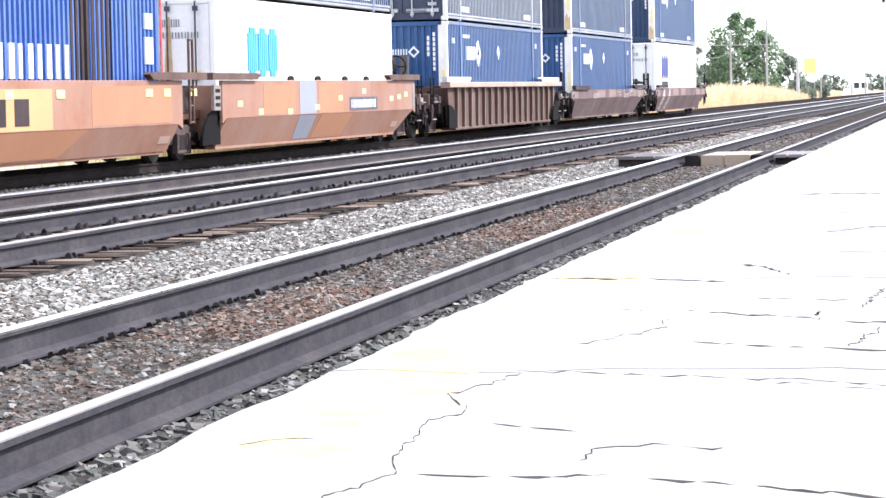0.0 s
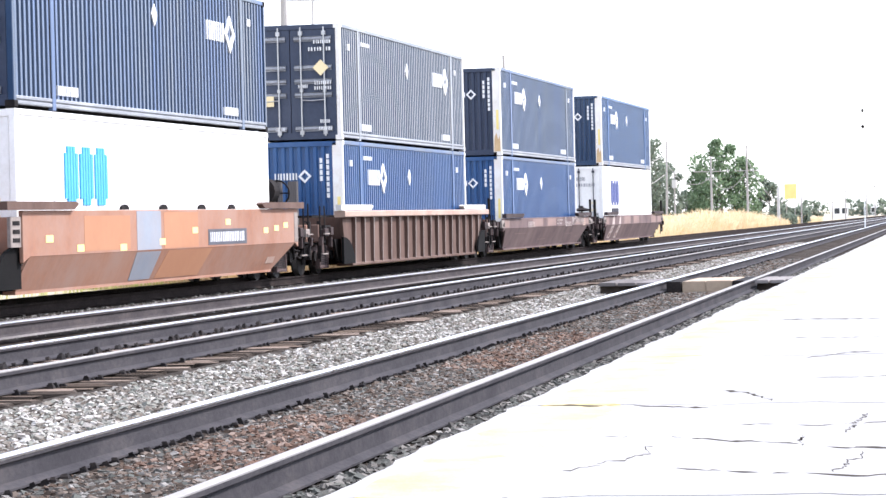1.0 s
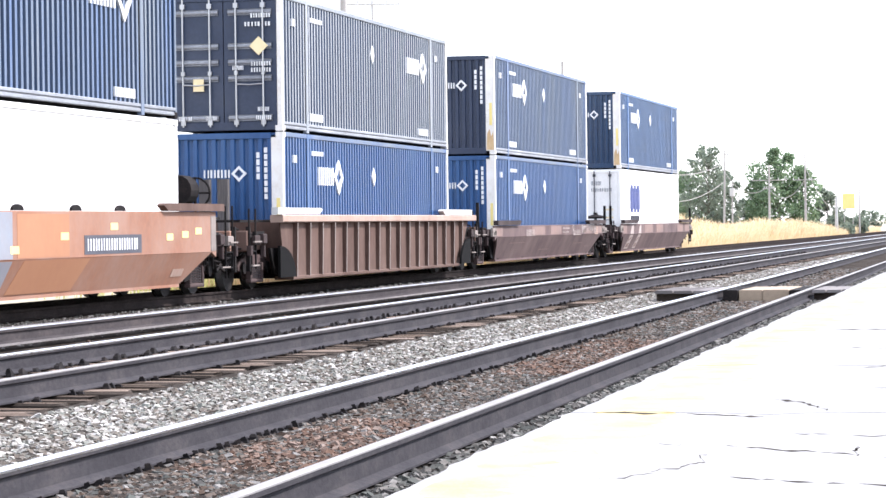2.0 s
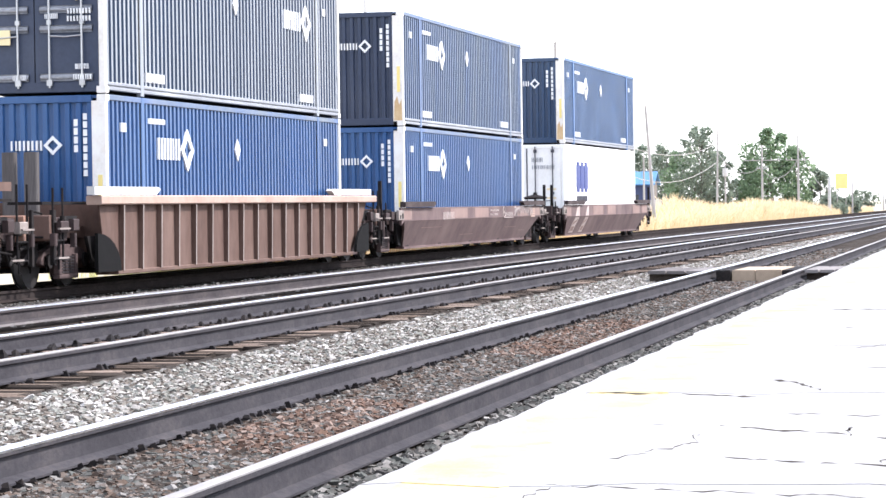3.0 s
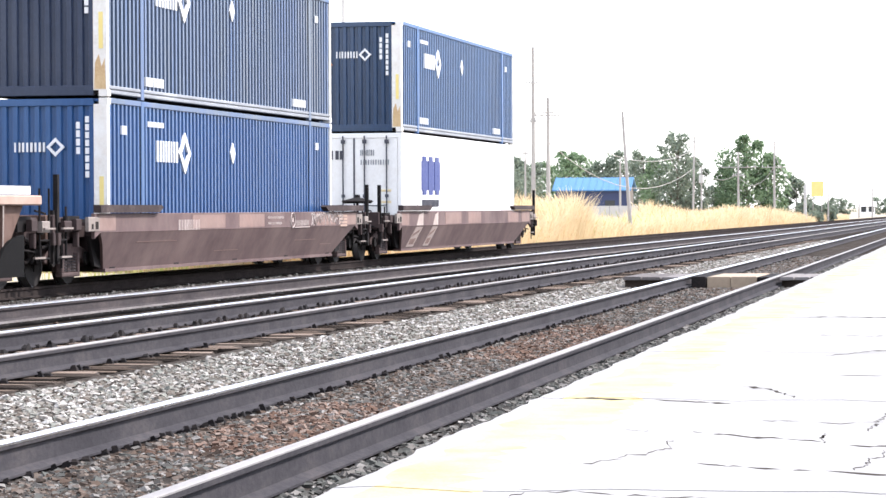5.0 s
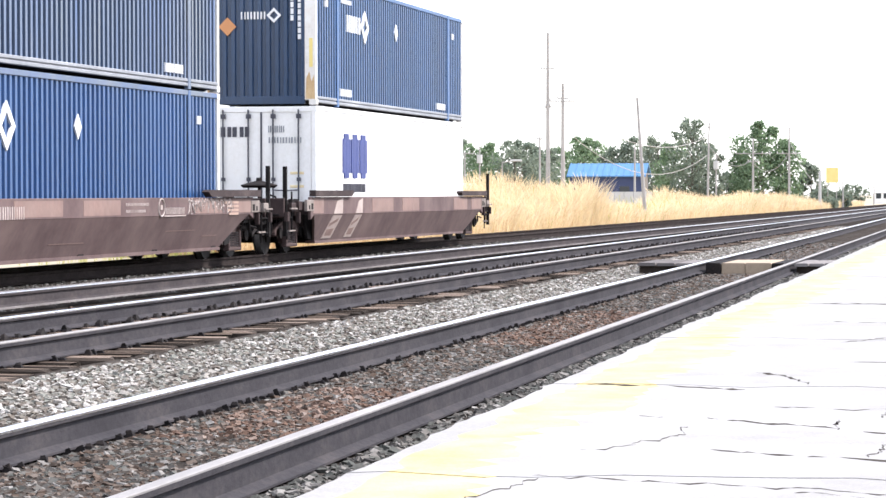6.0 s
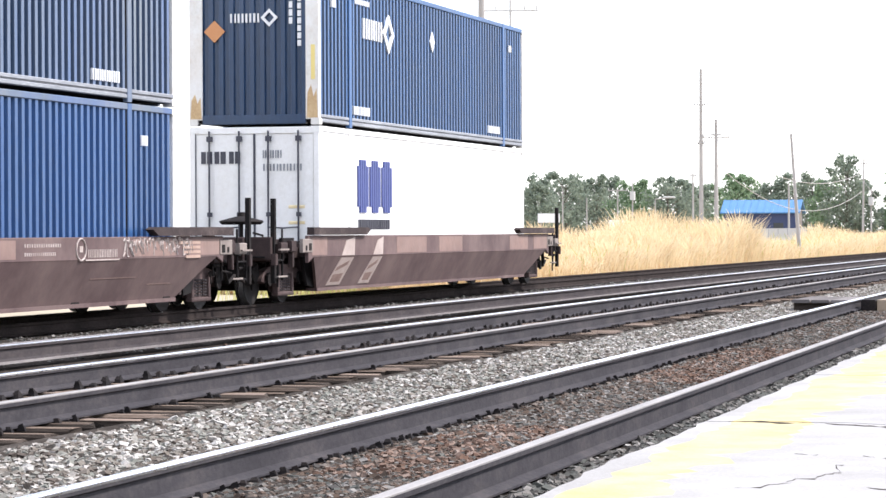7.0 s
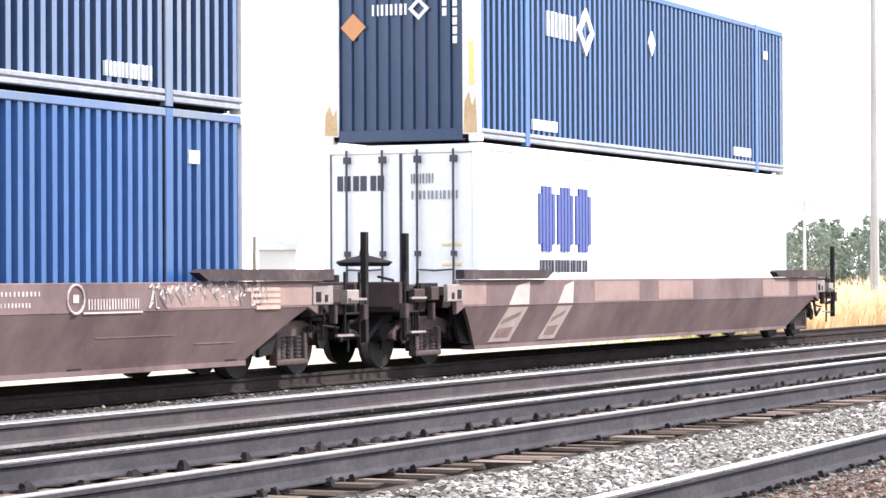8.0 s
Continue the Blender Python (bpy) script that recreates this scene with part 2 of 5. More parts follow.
    brown=mat("brown", [(0.0594, 0.038, 0.0389), (0.0933, 0.0589, 0.0579), (0.1357, 0.0855, 0.0808)], 0.78, scale=0.4, fine=7, bump=0.1, dust=(0.21, 0.155, 0.14), dust_amount=0.32, dust_scale=0.8, spec=0.25),
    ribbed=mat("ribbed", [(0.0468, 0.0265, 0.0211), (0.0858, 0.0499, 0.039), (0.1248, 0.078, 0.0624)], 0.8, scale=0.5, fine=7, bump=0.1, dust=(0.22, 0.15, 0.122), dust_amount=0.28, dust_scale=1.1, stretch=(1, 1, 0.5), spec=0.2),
    tan=mat("tan", [(0.24, 0.15, 0.115), (0.33, 0.215, 0.165), (0.4, 0.29, 0.23)], 0.7, scale=0.6, fine=8, bump=0.1, dust=(0.45, 0.38, 0.32), dust_amount=0.25, dust_scale=1.5),
    patch=mat("patch", [(0.17, 0.2, 0.25), (0.23, 0.27, 0.32)], 0.6, scale=1.5, fine=12, bump=0.1, dust=(0.3, 0.2, 0.15), dust_amount=0.3),
    chalk=mat("chalk", [(0.24, 0.195, 0.175), (0.38, 0.32, 0.295), (0.52, 0.46, 0.43)], 0.85, scale=2.5, fine=20, bump=0.05, spec=0.1),
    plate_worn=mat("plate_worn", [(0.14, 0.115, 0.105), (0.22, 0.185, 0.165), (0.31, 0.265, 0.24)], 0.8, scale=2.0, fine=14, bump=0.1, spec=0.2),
    pale=mat("pale", [(0.3, 0.235, 0.21), (0.4, 0.325, 0.29), (0.5, 0.42, 0.38)], 0.6, scale=1.5, fine=9, bump=0.1, dust=(0.17, 0.12, 0.105), dust_amount=0.35, dust_scale=1.6),
    reed=mat("reed", [(0.5, 0.35, 0.21), (0.68, 0.52, 0.32), (0.8, 0.68, 0.46), (0.64, 0.52, 0.3)], 0.9, scale=0.08, fine=3, bump=0.0, per="island", spec=0.1, thin=0.45),
    leaf=mat("leaf", [(0.11, 0.165, 0.1), (0.185, 0.262, 0.15), (0.275, 0.345, 0.215)], 0.8, scale=0.3, fine=3, bump=0.0, per="island", spec=0.2, thin=0.5),
    leaf_dull=mat("leaf_dull", [(0.14, 0.175, 0.14), (0.21, 0.25, 0.19), (0.3, 0.33, 0.25)], 0.85, scale=0.3, fine=3, bump=0.0, per="island", spec=0.2, thin=0.5),
    bark=mat("bark", [(0.1, 0.085, 0.07), (0.18, 0.155, 0.13)], 0.95, scale=2, fine=12, stretch=(3, 3, 0.5), bump=0.6, bump_size=0.03),
    pole=mat("pole", [(0.25, 0.235, 0.22), (0.36, 0.34, 0.32), (0.46, 0.44, 0.41)], 0.95, scale=1, fine=12, stretch=(4, 4, 0.3), bump=0.3, spec=0.1),
    roof_blue=mat("roof_blue", [(0.045, 0.15, 0.315), (0.075, 0.2025, 0.375)], 0.5, scale=0.8, fine=8, stretch=(5, 1, 1), bump=0.1),
    wall_navy=mat("wall_navy", [(0.025, 0.035, 0.09), (0.04, 0.055, 0.12)], 0.7, scale=0.8, fine=8, bump=0.1),
    concrete=mat("concrete", [(0.4, 0.39, 0.37), (0.52, 0.51, 0.49)], 0.9, scale=1, fine=14, bump=0.2),
    glass=mat("glass", [(0.02, 0.025, 0.03), (0.03, 0.035, 0.04)], 0.08, scale=1, fine=4, bump=0.0),
    sign_yellow=mat("sign_yellow", [(0.75, 0.6, 0.2), (0.8, 0.66, 0.26)], 0.6, scale=2, fine=20, bump=0.0),
)

# ---- mesh tools ----


class Geo:
    """Vertices and faces of one mesh."""

    def __init__(self):
        self.v, self.f = [], []

    def add(self, vs, fs):
        o = len(self.v)
        self.v += [tuple(p) for p in vs]
        self.f += [tuple(i + o for i in q) for q in fs]
        return self

    def box(self, x0, x1, y0, y1, z0, z1, c=0.0):
        """A block; c: chamfer of the edges along its longest way."""
        if not c:
            vs = [(x, y, z) for z in (z0, z1) for y in (y0, y1) for x in (x0, x1)]
            return self.add(vs, [(0, 2, 3, 1), (4, 5, 7, 6), (0, 1, 5, 4), (2, 6, 7, 3), (0, 4, 6, 2), (1, 3, 7, 5)])
        d = (x1 - x0, y1 - y0, z1 - z0)
        k = d.index(max(d))
        lo, hi = (x0, y0, z0), (x1, y1, z1)
        a, b = [i for i in range(3) if i != k]
        ring = [(lo[a] + c, lo[b]), (hi[a] - c, lo[b]), (hi[a], lo[b] + c), (hi[a], hi[b] - c), (hi[a] - c, hi[b]), (lo[a] + c, hi[b]), (lo[a], hi[b] - c), (lo[a], lo[b] + c)]
        vs = []
        for e in (lo[k], hi[k]):
            for p, q in ring:
                w = [0, 0, 0]
                w[k], w[a], w[b] = e, p, q
                vs.append(w)
        return self.tube(vs, 8)

    def tube(self, vs, n):
        """Joins rings of n vertices, closed at both ends."""
        m = len(vs) // n
        fs = [tuple(range(n))[::-1], tuple(range((m - 1) * n, m * n))]
        for j in range(m - 1):
            fs += [(j * n + i, j * n + (i + 1) % n, (j + 1) * n + (i + 1) % n, (j + 1) * n + i) for i in range(n)]
        return self.add(vs, fs)

    def rod(self, p, q, r0, r1=None, n=8):
        p, q = Vector(p), Vector(q)
        r1 = r0 if r1 is None else r1
        t = (q - p).to_track_quat("Z", "Y").to_matrix()
        vs = []
        for c, r in ((p, r0), (q, r1)):
            vs += [c + t @ Vector((r * math.cos(2 * math.pi * i / n), r * math.sin(2 * math.pi * i / n), 0)) for i in range(n)]
        return self.tube(vs, n)

    def sweep(self, profile, x0, x1, cuts=1):
        """A closed (y, z) outline drawn along x."""
        n = len(profile)
        vs = []
        for j in range(cuts + 1):
            x = x0 + (x1 - x0) * j / cuts
            vs += [(x, y, z) for y, z in profile]
        return self.tube(vs, n)

    def plate(self, outline, y0, y1):
        """An (x, z) outline with thickness from y0 to y1; each may be a function of z."""
        n = len(outline)
        g0 = y0 if callable(y0) else (lambda z: y0)
        g1 = y1 if callable(y1) else (lambda z: y1)
        return self.tube([(x, g0(z), z) for x, z in outline] + [(x, g1(z), z) for x, z in outline], n)

    def mesh(self, name, material, bevel=0.0, smooth=False):
        me = bpy.data.meshes.new(name)
        me.from_pydata(self.v, [], self.f)
        b = bmesh.new()
        b.from_mesh(me)
        bmesh.ops.recalc_face_normals(b, faces=b.faces)
        if bevel:
            sharp = [e for e in b.edges if len(e.link_faces) == 2 and e.calc_face_angle(0) > 0.6]
            bmesh.ops.bevel(b, geom=sharp, offset=bevel, segments=1, affect="EDGES", clamp_overlap=True)
        b.to_mesh(me)
        b.free()
        me.materials.append(material)
        if smooth:
            me.shade_smooth()
        return me


def part(name, geo, material, parent, label="", bevel=0.0, at=None, smooth=False, kind=""):
    """Links a Geo, or a ready mesh, as ONE mesh object under a thing or a part."""
    me = geo if isinstance(geo, bpy.types.Mesh) else geo.mesh(name, material, bevel, smooth)
    ob = new(name, me)
    ob.parent = parent
    if at is not None:
        ob.matrix_basis = at
    return tagged(ob, label, kind=kind)


def thing(name, label, category, group="", kind="", at=None):
    ob = new(name)
    ob.empty_display_size = 0.2
    if at is not None:
        ob.matrix_basis = at
    return tagged(ob, label, category, group, kind)


def soup(name, verts, faces, material, label, category, kind="stuff", parent=None):
    """One mesh from arrays: verts (n, 3), faces (m, 3)."""
    me = bpy.data.meshes.new(name)
    me.vertices.add(len(verts))
    me.vertices.foreach_set("co", np.asarray(verts, np.float32).ravel())
    f = np.asarray(faces, np.int32)
    me.loops.add(f.size)
    me.loops.foreach_set("vertex_index", f.ravel())
    me.polygons.add(len(f))
    me.polygons.foreach_set("loop_start", np.arange(len(f), dtype=np.int32) * f.shape[1])
    me.update(calc_edges=True)
    me.validate()
    me.shade_flat()
    me.materials.append(material)
    ob = new(name, me)
    ob.parent = parent
    return tagged(ob, label, category, kind=kind)


rng = np.random.default_rng(7)

# ---- ground, ballast, tracks ----
RAIL_H = 0.18
SLOPE_A, SLOPE_C, SLOPE_E = math.degrees(math.atan(0.017)), math.degrees(math.atan(0.007)), math.degrees(math.atan(0.004))
Y_A, Y_C, Y_E, Y_F = 3.271, 7.543, 11.866, 16.45      # near rail of each track at x = 0
Z_C, Z_F = 0.04, -0.14
GAUGE = 1.505

ground = Geo()
ground.add([(-400, -600, -0.75), (3000, -600, -0.75), (3000, 2500, -0.75), (-400, 2500, -0.75)], [(0, 1, 2, 3)])
tagged(new("ground", ground.mesh("ground", M["earth"])), "dry sandy earth ground spreading to the horizon", "ground", kind="structure")


def lines_at(x):
    """(y, z) of the ballast's surface across the tracks at a given x."""
    a, c, e, f = Y_A + 0.017 * x, Y_C + 0.007 * x, Y_E + 0.004 * x, Y_F
    q = -RAIL_H - 0.035
    return [(a - 4.0, q - 0.05), (a - 0.75, q - 0.04), (a - 0.2, q + 0.015), (a + 1.7, q + 0.02), (a + 2.2, q - 0.0), (c - 0.7, Z_C + q + 0.0), (c - 0.44, Z_C + q + 0.005), (c - 0.3, Z_C + q - 0.08), (c + 1.7, Z_C + q - 0.09),
            (e - 0.7, q - 0.1), (e - 0.12, q - 0.06), (e + 0.2, q - 0.02), (e + 1.9, q - 0.1), (f - 1.9, q - 0.06), (f - 0.7, Z_F + q + 0.02), (f + 1.9, Z_F + q), (f + 3.6, -0.75)]


bed = Geo()
xs = [-60 + 4 * i for i in range(60)] + [200 + 25 * i for i in range(30)]
rows_ = [lines_at(x) for x in xs]
n_ = len(rows_[0])
bed.add([(x, y, z) for x, r in zip(xs, rows_) for y, z in r],
        [(j * n_ + i, (j + 1) * n_ + i, (j + 1) * n_ + i + 1, j * n_ + i + 1) for j in range(len(xs) - 1) for i in range(n_ - 1)])
tagged(new("ballast_bed", bed.mesh("ballast_bed", M["ballast"])), "dirty grey crushed-stone ballast bed under the tracks", "ballast", kind="structure")

RAIL_BODY = [(-0.07, -0.18), (0.07, -0.18), (0.07, -0.168), (0.012, -0.145), (0.009, -0.05), (0.034, -0.038), (0.036, -0.006), (-0.036, -0.006), (-0.034, -0.038), (-0.009, -0.05), (-0.012, -0.145), (-0.07, -0.168)]
RAIL_TOP_WORN = [(-0.0375, -0.02), (-0.02, -0.024), (0.036, -0.012), (0.0365, -0.004), (0.03, 0.0), (-0.03, 0.0), (-0.0385, -0.006)]
RAIL_TOP = [(-0.036, -0.012), (0.036, -0.012), (0.0365, -0.004), (0.03, 0.0), (-0.03, 0.0), (-0.0365, -0.004)]


def tie_mesh(seed):
    r = random.Random(seed)
    wd = r.uniform(0.085, 0.105)
    g = Geo().box(-wd, wd, -1.17, 1.17, -0.17, 0.0, 0.018)
    g.v = [(x + r.uniform(-0.014, 0.014), y + r.uniform(-0.06, 0.06), z + r.uniform(-0.005, 0.005)) for x, y, z in g.v]
    me = g.mesh("tie", M["tie"])
    # darker sides carry the shade of the gaps between ties in their colour
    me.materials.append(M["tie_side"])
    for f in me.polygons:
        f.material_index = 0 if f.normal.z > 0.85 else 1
    return me


TIES = [tie_mesh(i) for i in range(7)]


def clip_geo(g, x, y, s, r, big):
    """Rail anchors or spike heads at one rail foot; s: which side; big: paired anchors about every other tie."""
    if big:
        lumps = [(-0.14, 0.075, 0.026), (0.14, 0.075, 0.026), (0.5, 0.06, 0.0)]
    else:
        lumps = [(0.0, 0.03, 0.0), (0.17, 0.026, -0.006), (0.35, 0.024, -0.004)]
    for dx, w, h in lumps:
        if r.random() < 0.14:
            continue
        dx, w, h = dx + r.uniform(-0.035, 0.035), w * r.uniform(0.6, 1.25), h + r.uniform(-0.012, 0.014)
        d = y + s * r.uniform(0.075, 0.095)
        k, m = r.uniform(-0.5, 0.5) * w, r.uniform(-0.012, 0.012)
        g.add([(x + dx - w, d - 0.035, -0.2), (x + dx + w, d - 0.035, -0.2), (x + dx + w, d + 0.035, -0.2), (x + dx - w, d + 0.035, -0.2),
               (x + dx - w * 0.6, d - 0.025, -0.178 + h * 0.5), (x + dx + w * 0.7, d - 0.025, -0.178 + h * 0.4), (x + dx + w * 0.6, d + 0.025, -0.178 + h * 0.5), (x + dx - w * 0.7, d + 0.025, -0.178 + h * 0.5),
               (x + dx - w * 0.3 + k, d - 0.012, -0.163 + h + m), (x + dx + w * 0.3 + k, d - 0.012, -0.163 + h - m), (x + dx + w * 0.25 + k, d + 0.012, -0.165 + h), (x + dx - w * 0.3 + k, d + 0.015, -0.163 + h)],
              [(8, 9, 10, 11)] + [(j + i, j + (i + 1) % 4, j + 4 + (i + 1) % 4, j + 4 + i) for j in (0, 4) for i in range(4)])


def track(label, y, z, slope, tie_from, tie_to, body, pitch=0.53, polish=(True, True), drop=0.0, spikes=((1, -1),), sink=0.0, big=False, worn=(1,), heads=("railhead_grey", "railhead"), foot=""):
    t = thing("railway_track", label, "railway track", "railway tracks", "structure", pose(0, y, z, 0, 0, slope))
    for k, yy in enumerate((0.0, GAUGE)):
        zz = -drop * k
        r = part("rail", Geo().sweep([(a + yy, b + zz) for a, b in RAIL_BODY], -60, 900, 1), M[body], t)
        part("running_surface", Geo().sweep([(a + yy, b + zz) for a, b in (RAIL_TOP_WORN if k in worn else RAIL_TOP)], -60, 900, 1), M[heads[k] if polish[k] else body], r, "polished steel rail head" if heads[k] == "railhead" else "dull worn rail head")
        if foot:
            part("rail_foot", Geo().sweep([(a + yy, b + zz) for a, b in ((-0.085, -0.195), (0.085, -0.195), (0.082, -0.168), (-0.082, -0.168))], -60, 900, 1), M[foot], r, "pale rail foot")
    r = random.Random(int(y * 100))
    g = Geo()
    x, k = tie_from, 0
    while x < tie_to:
        if k < 290:
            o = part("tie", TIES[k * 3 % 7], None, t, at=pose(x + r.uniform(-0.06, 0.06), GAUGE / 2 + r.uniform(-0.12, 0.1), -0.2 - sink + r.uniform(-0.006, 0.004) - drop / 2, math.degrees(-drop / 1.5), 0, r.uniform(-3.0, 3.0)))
        if not big or k % 2 == 0:
            for k2, s in spikes:
                clip_geo(g, x, GAUGE * k2, s, r, big and k2 == 1)
        x += pitch
        k += 1
    if spikes:
        part("rail_fastening", g, M["iron"], t, "dark rusty spikes and rail anchors", kind="stuff")
    return t


track("dark steel rails on weathered wooden ties beside the platform", Y_A, 0.0, SLOPE_A, 4.0, 75.0, "rail", sink=0.012, heads=("railhead_dull", "railhead"))
track("dark steel rails on exposed grey wooden ties in ballast", Y_C, Z_C, SLOPE_C, 6.0, 110.0, "rail", pitch=0.48, big=True, sink=-0.008, spikes=((1, -1), (0, -1)), heads=("railhead_dull", "railhead"))
track("brown rusty rails half buried in ballast", Y_E, 0.0, SLOPE_E, 8.0, 60.0, "rail_rust", drop=0.13, spikes=(), sink=0.1, worn=(), heads=("railhead", "railhead_grey"), foot="pale_foot")
track("dark rails under the freight train", Y_F, Z_F, 0.0, 14.0, 90.0, "rail_brown", polish=(False, False), spikes=(), sink=0.03, worn=())

# ---- platform ----
EDGE = lambda x: 2.565 + 0.017 * x
PLAT_Z = 0.02


def crack(x, seed, amp=0.10, tilt=0.0):
    """A jagged line across the platform, as (x, y) from the track edge inwards."""
    r = random.Random(seed)
    pts, off = [], 0.0
    y = EDGE(x)
    while y > -7.0:
        pts.append((x + off + tilt * (EDGE(x) - y), y))
        off = off * 0.8 + r.uniform(-amp, amp)
        y -= r.uniform(0.12, 0.3)
    pts.append((x + tilt * (EDGE(x) + 7.0), -7.0))
    return pts


CRACKS = [-6.0, 2.0, 5.2, 10.85, 16.2, 21.6, 28.6, 38.0, 46.0, 60.0, 80.0, 110.0, 150.0, 210.0, 300.0]
plat = thing("platform", "sun-bleached cracked concrete platform with faded yellow edge", "platform", kind="structure")
part("platform_base", Geo().add([(x, y, z) for x in (-60.0, 300.0) for y, z in ((EDGE(x) - 0.06, -0.76), (EDGE(x) - 0.06, PLAT_Z - 0.05), (-7.0, PLAT_Z - 0.05), (-7.0, -0.76))],
     [(0, 1, 5, 4), (1, 2, 6, 5), (2, 3, 7, 6), (0, 3, 2, 1), (4, 5, 6, 7)]), M["crackfill"], plat, "dark dirt-filled base")


MARK = dict(enumerate(CRACKS)) | {-4: -60.0, -3: -45.0, -2: -31.0, -1: -18.0}


def slab(i):
    a, b = crack(MARK[i], i * 7 + 1, 0.05 + 0.004 * MARK[i]), crack(MARK[i + 1], i * 7 + 8, 0.05 + 0.004 * MARK[i + 1])
    r = random.Random(i)
    gap = 0.013 + 0.0006 * MARK[i] * (1 if MARK[i] > 0 else 0)
    a = [(x + gap, y) for x, y in a]
    b = [(x - gap, y) for x, y in b]
    # ragged track edge
    n = max(3, int((b[0][0] - a[0][0]) / 0.22))
    edge = []
    for k in range(1, n):
        x = a[0][0] + (b[0][0] - a[0][0]) * k / n
        edge.append((x, EDGE(x) + 0.035 * noise.noise((x * 0.9, 7.7, 0.0)) + r.uniform(-0.018, 0.012)))
    z1 = PLAT_Z
    inner = 0.62
    split = lambda pts: ([p for p in pts if p[1] > EDGE(p[0]) - inner], [p for p in pts if p[1] <= EDGE(p[0]) - inner])
    a0, a1 = split(a)
    b0, b1 = split(b)
    cut_a = (a1[0][0], EDGE(a1[0][0]) - inner)
    cut_b = (b1[0][0], EDGE(b1[0][0]) - inner)
    seam, k = [], max(4, int((cut_b[0] - cut_a[0]) / 0.16))
    for q in range(1, k):
        x = cut_a[0] + (cut_b[0] - cut_a[0]) * q / k
        seam.append((x, EDGE(x) - inner + 0.34 * noise.noise((x * 1.1, 3.3, 0.0)) + r.uniform(-0.12, 0.12)))
    # bare concrete along the edge, outside the paint
    rim = [(x, EDGE(x) - 0.15 + 0.1 * noise.noise((x * 0.8, 11.1, 0.0)) + r.uniform(-0.04, 0.04)) for x, y in edge]
    lip = lambda pts: ([p for p in pts if p[1] > EDGE(p[0]) - 0.15], [p for p in pts if p[1] <= EDGE(p[0]) - 0.15])
    la, a0 = lip(a0)
    lb, b0 = lip(b0)
    rim = [(la[-1][0], EDGE(la[-1][0]) - 0.15)] + rim + [(lb[-1][0], EDGE(lb[-1][0]) - 0.15)]
    for name, ring, m, label in (("edge_lip", la[::-1] + edge + lb + rim[::-1], "slab", "bare chipped concrete lip"),
                                 ("edge_slab", [cut_a] + a0[::-1] + rim + b0 + [cut_b] + seam[::-1], "yellow", "edge slab with worn faded yellow paint"),
                                 ("slab", a1[::-1] + [cut_a] + seam + [cut_b] + b1, "slab", "")):
        vs = [(x, y, z1) for x, y in ring] + [(x, y, z1 - 0.16) for x, y in ring]
        k = len(ring)
        g = Geo().add(vs, [tuple(range(k)), tuple(range(2 * k - 1, k - 1, -1))] + [(j, k + j, k + (j + 1) % k, (j + 1) % k) for j in range(k)])
        part(name, g, M[m], plat, label)


for i in range(-4, len(CRACKS) - 1):
    slab(i)

# ---- train ----
L, W, H = 16.154, 2.591, 2.896
TRAIN_Y, RAIL_Z = 15.906, Z_F
CX = W / 2
STACKS = [0.0, -23.63, -46.15, -69.45, -89.15]          # near corner of each stack, behind the last one


def corrugated(x0, x1, z0, z1, pitch, depth, y):
    """A trapezoid-folded sheet from x0 to x1, 4 mm thick in look, its outer folds at y."""
    n = max(1, round((x1 - x0) / pitch))
    p = (x1 - x0) / n
    xs_ = []
    for i in range(n):
        b = x0 + i * p
        xs_ += [(b, y), (b + p * 0.42, y), (b + p * 0.52, y + depth), (b + p * 0.9, y + depth)]
    xs_.append((x1, y))
    k = len(xs_)
    ring = xs_ + [(x1, y + depth + 0.03), (x0, y + depth + 0.03)]
    return Geo().tube([(x, yy, z) for z in (z0, z1) for x, yy in ring], k + 2)


def bars(g, x, z, w, h, n, seed, y=-0.006, axis="x"):
    """A row of plain upright bars that stands for writing, w wide and h high."""
    r = random.Random(seed)
    n *= 2
    p = w / n
    for i in range(n):
        a = x + i * p
        q = p * r.uniform(0.3, 0.52)
        if axis == "x":
            g.box(a, a + q, y, y + 0.04, z, z + h)
        else:
            g.box(y, y + 0.04, a, a + q, z, z + h)
    return g


def ring_plate(g, c, r, t, y, axis="x", sx=1.0):
    """A diamond outline."""
    for k in range(4):
        a0, a1 = math.pi / 2 * k, math.pi / 2 * (k + 1)
        q = [(c[0] + sx * rr * math.cos(a), c[1] + rr * math.sin(a)) for rr, a in ((r, a0), (r, a1), (r - t, a1), (r - t, a0))]
        vs = [(u, yy, v) if axis == "x" else (yy, u, v) for yy in (y, y + 0.04) for u, v in q]
        g.tube(vs, 4)
    return g


def diamond(g, c, r, y, axis="x", sx=1.0):
    q = [(c[0] + sx * r * math.cos(math.pi / 2 * k), c[1] + r * math.sin(math.pi / 2 * k)) for k in range(4)]
    vs = [(u, yy, v) if axis == "x" else (yy, u, v) for yy in (y, y + 0.03) for u, v in q]
    return g.tube(vs, 4)


GROOVE_SHADE = dict(navy_pale="navy", navy_grey="navy", navy_bright="navy")          # lit paint of the ridges: shaded paint of the grooves


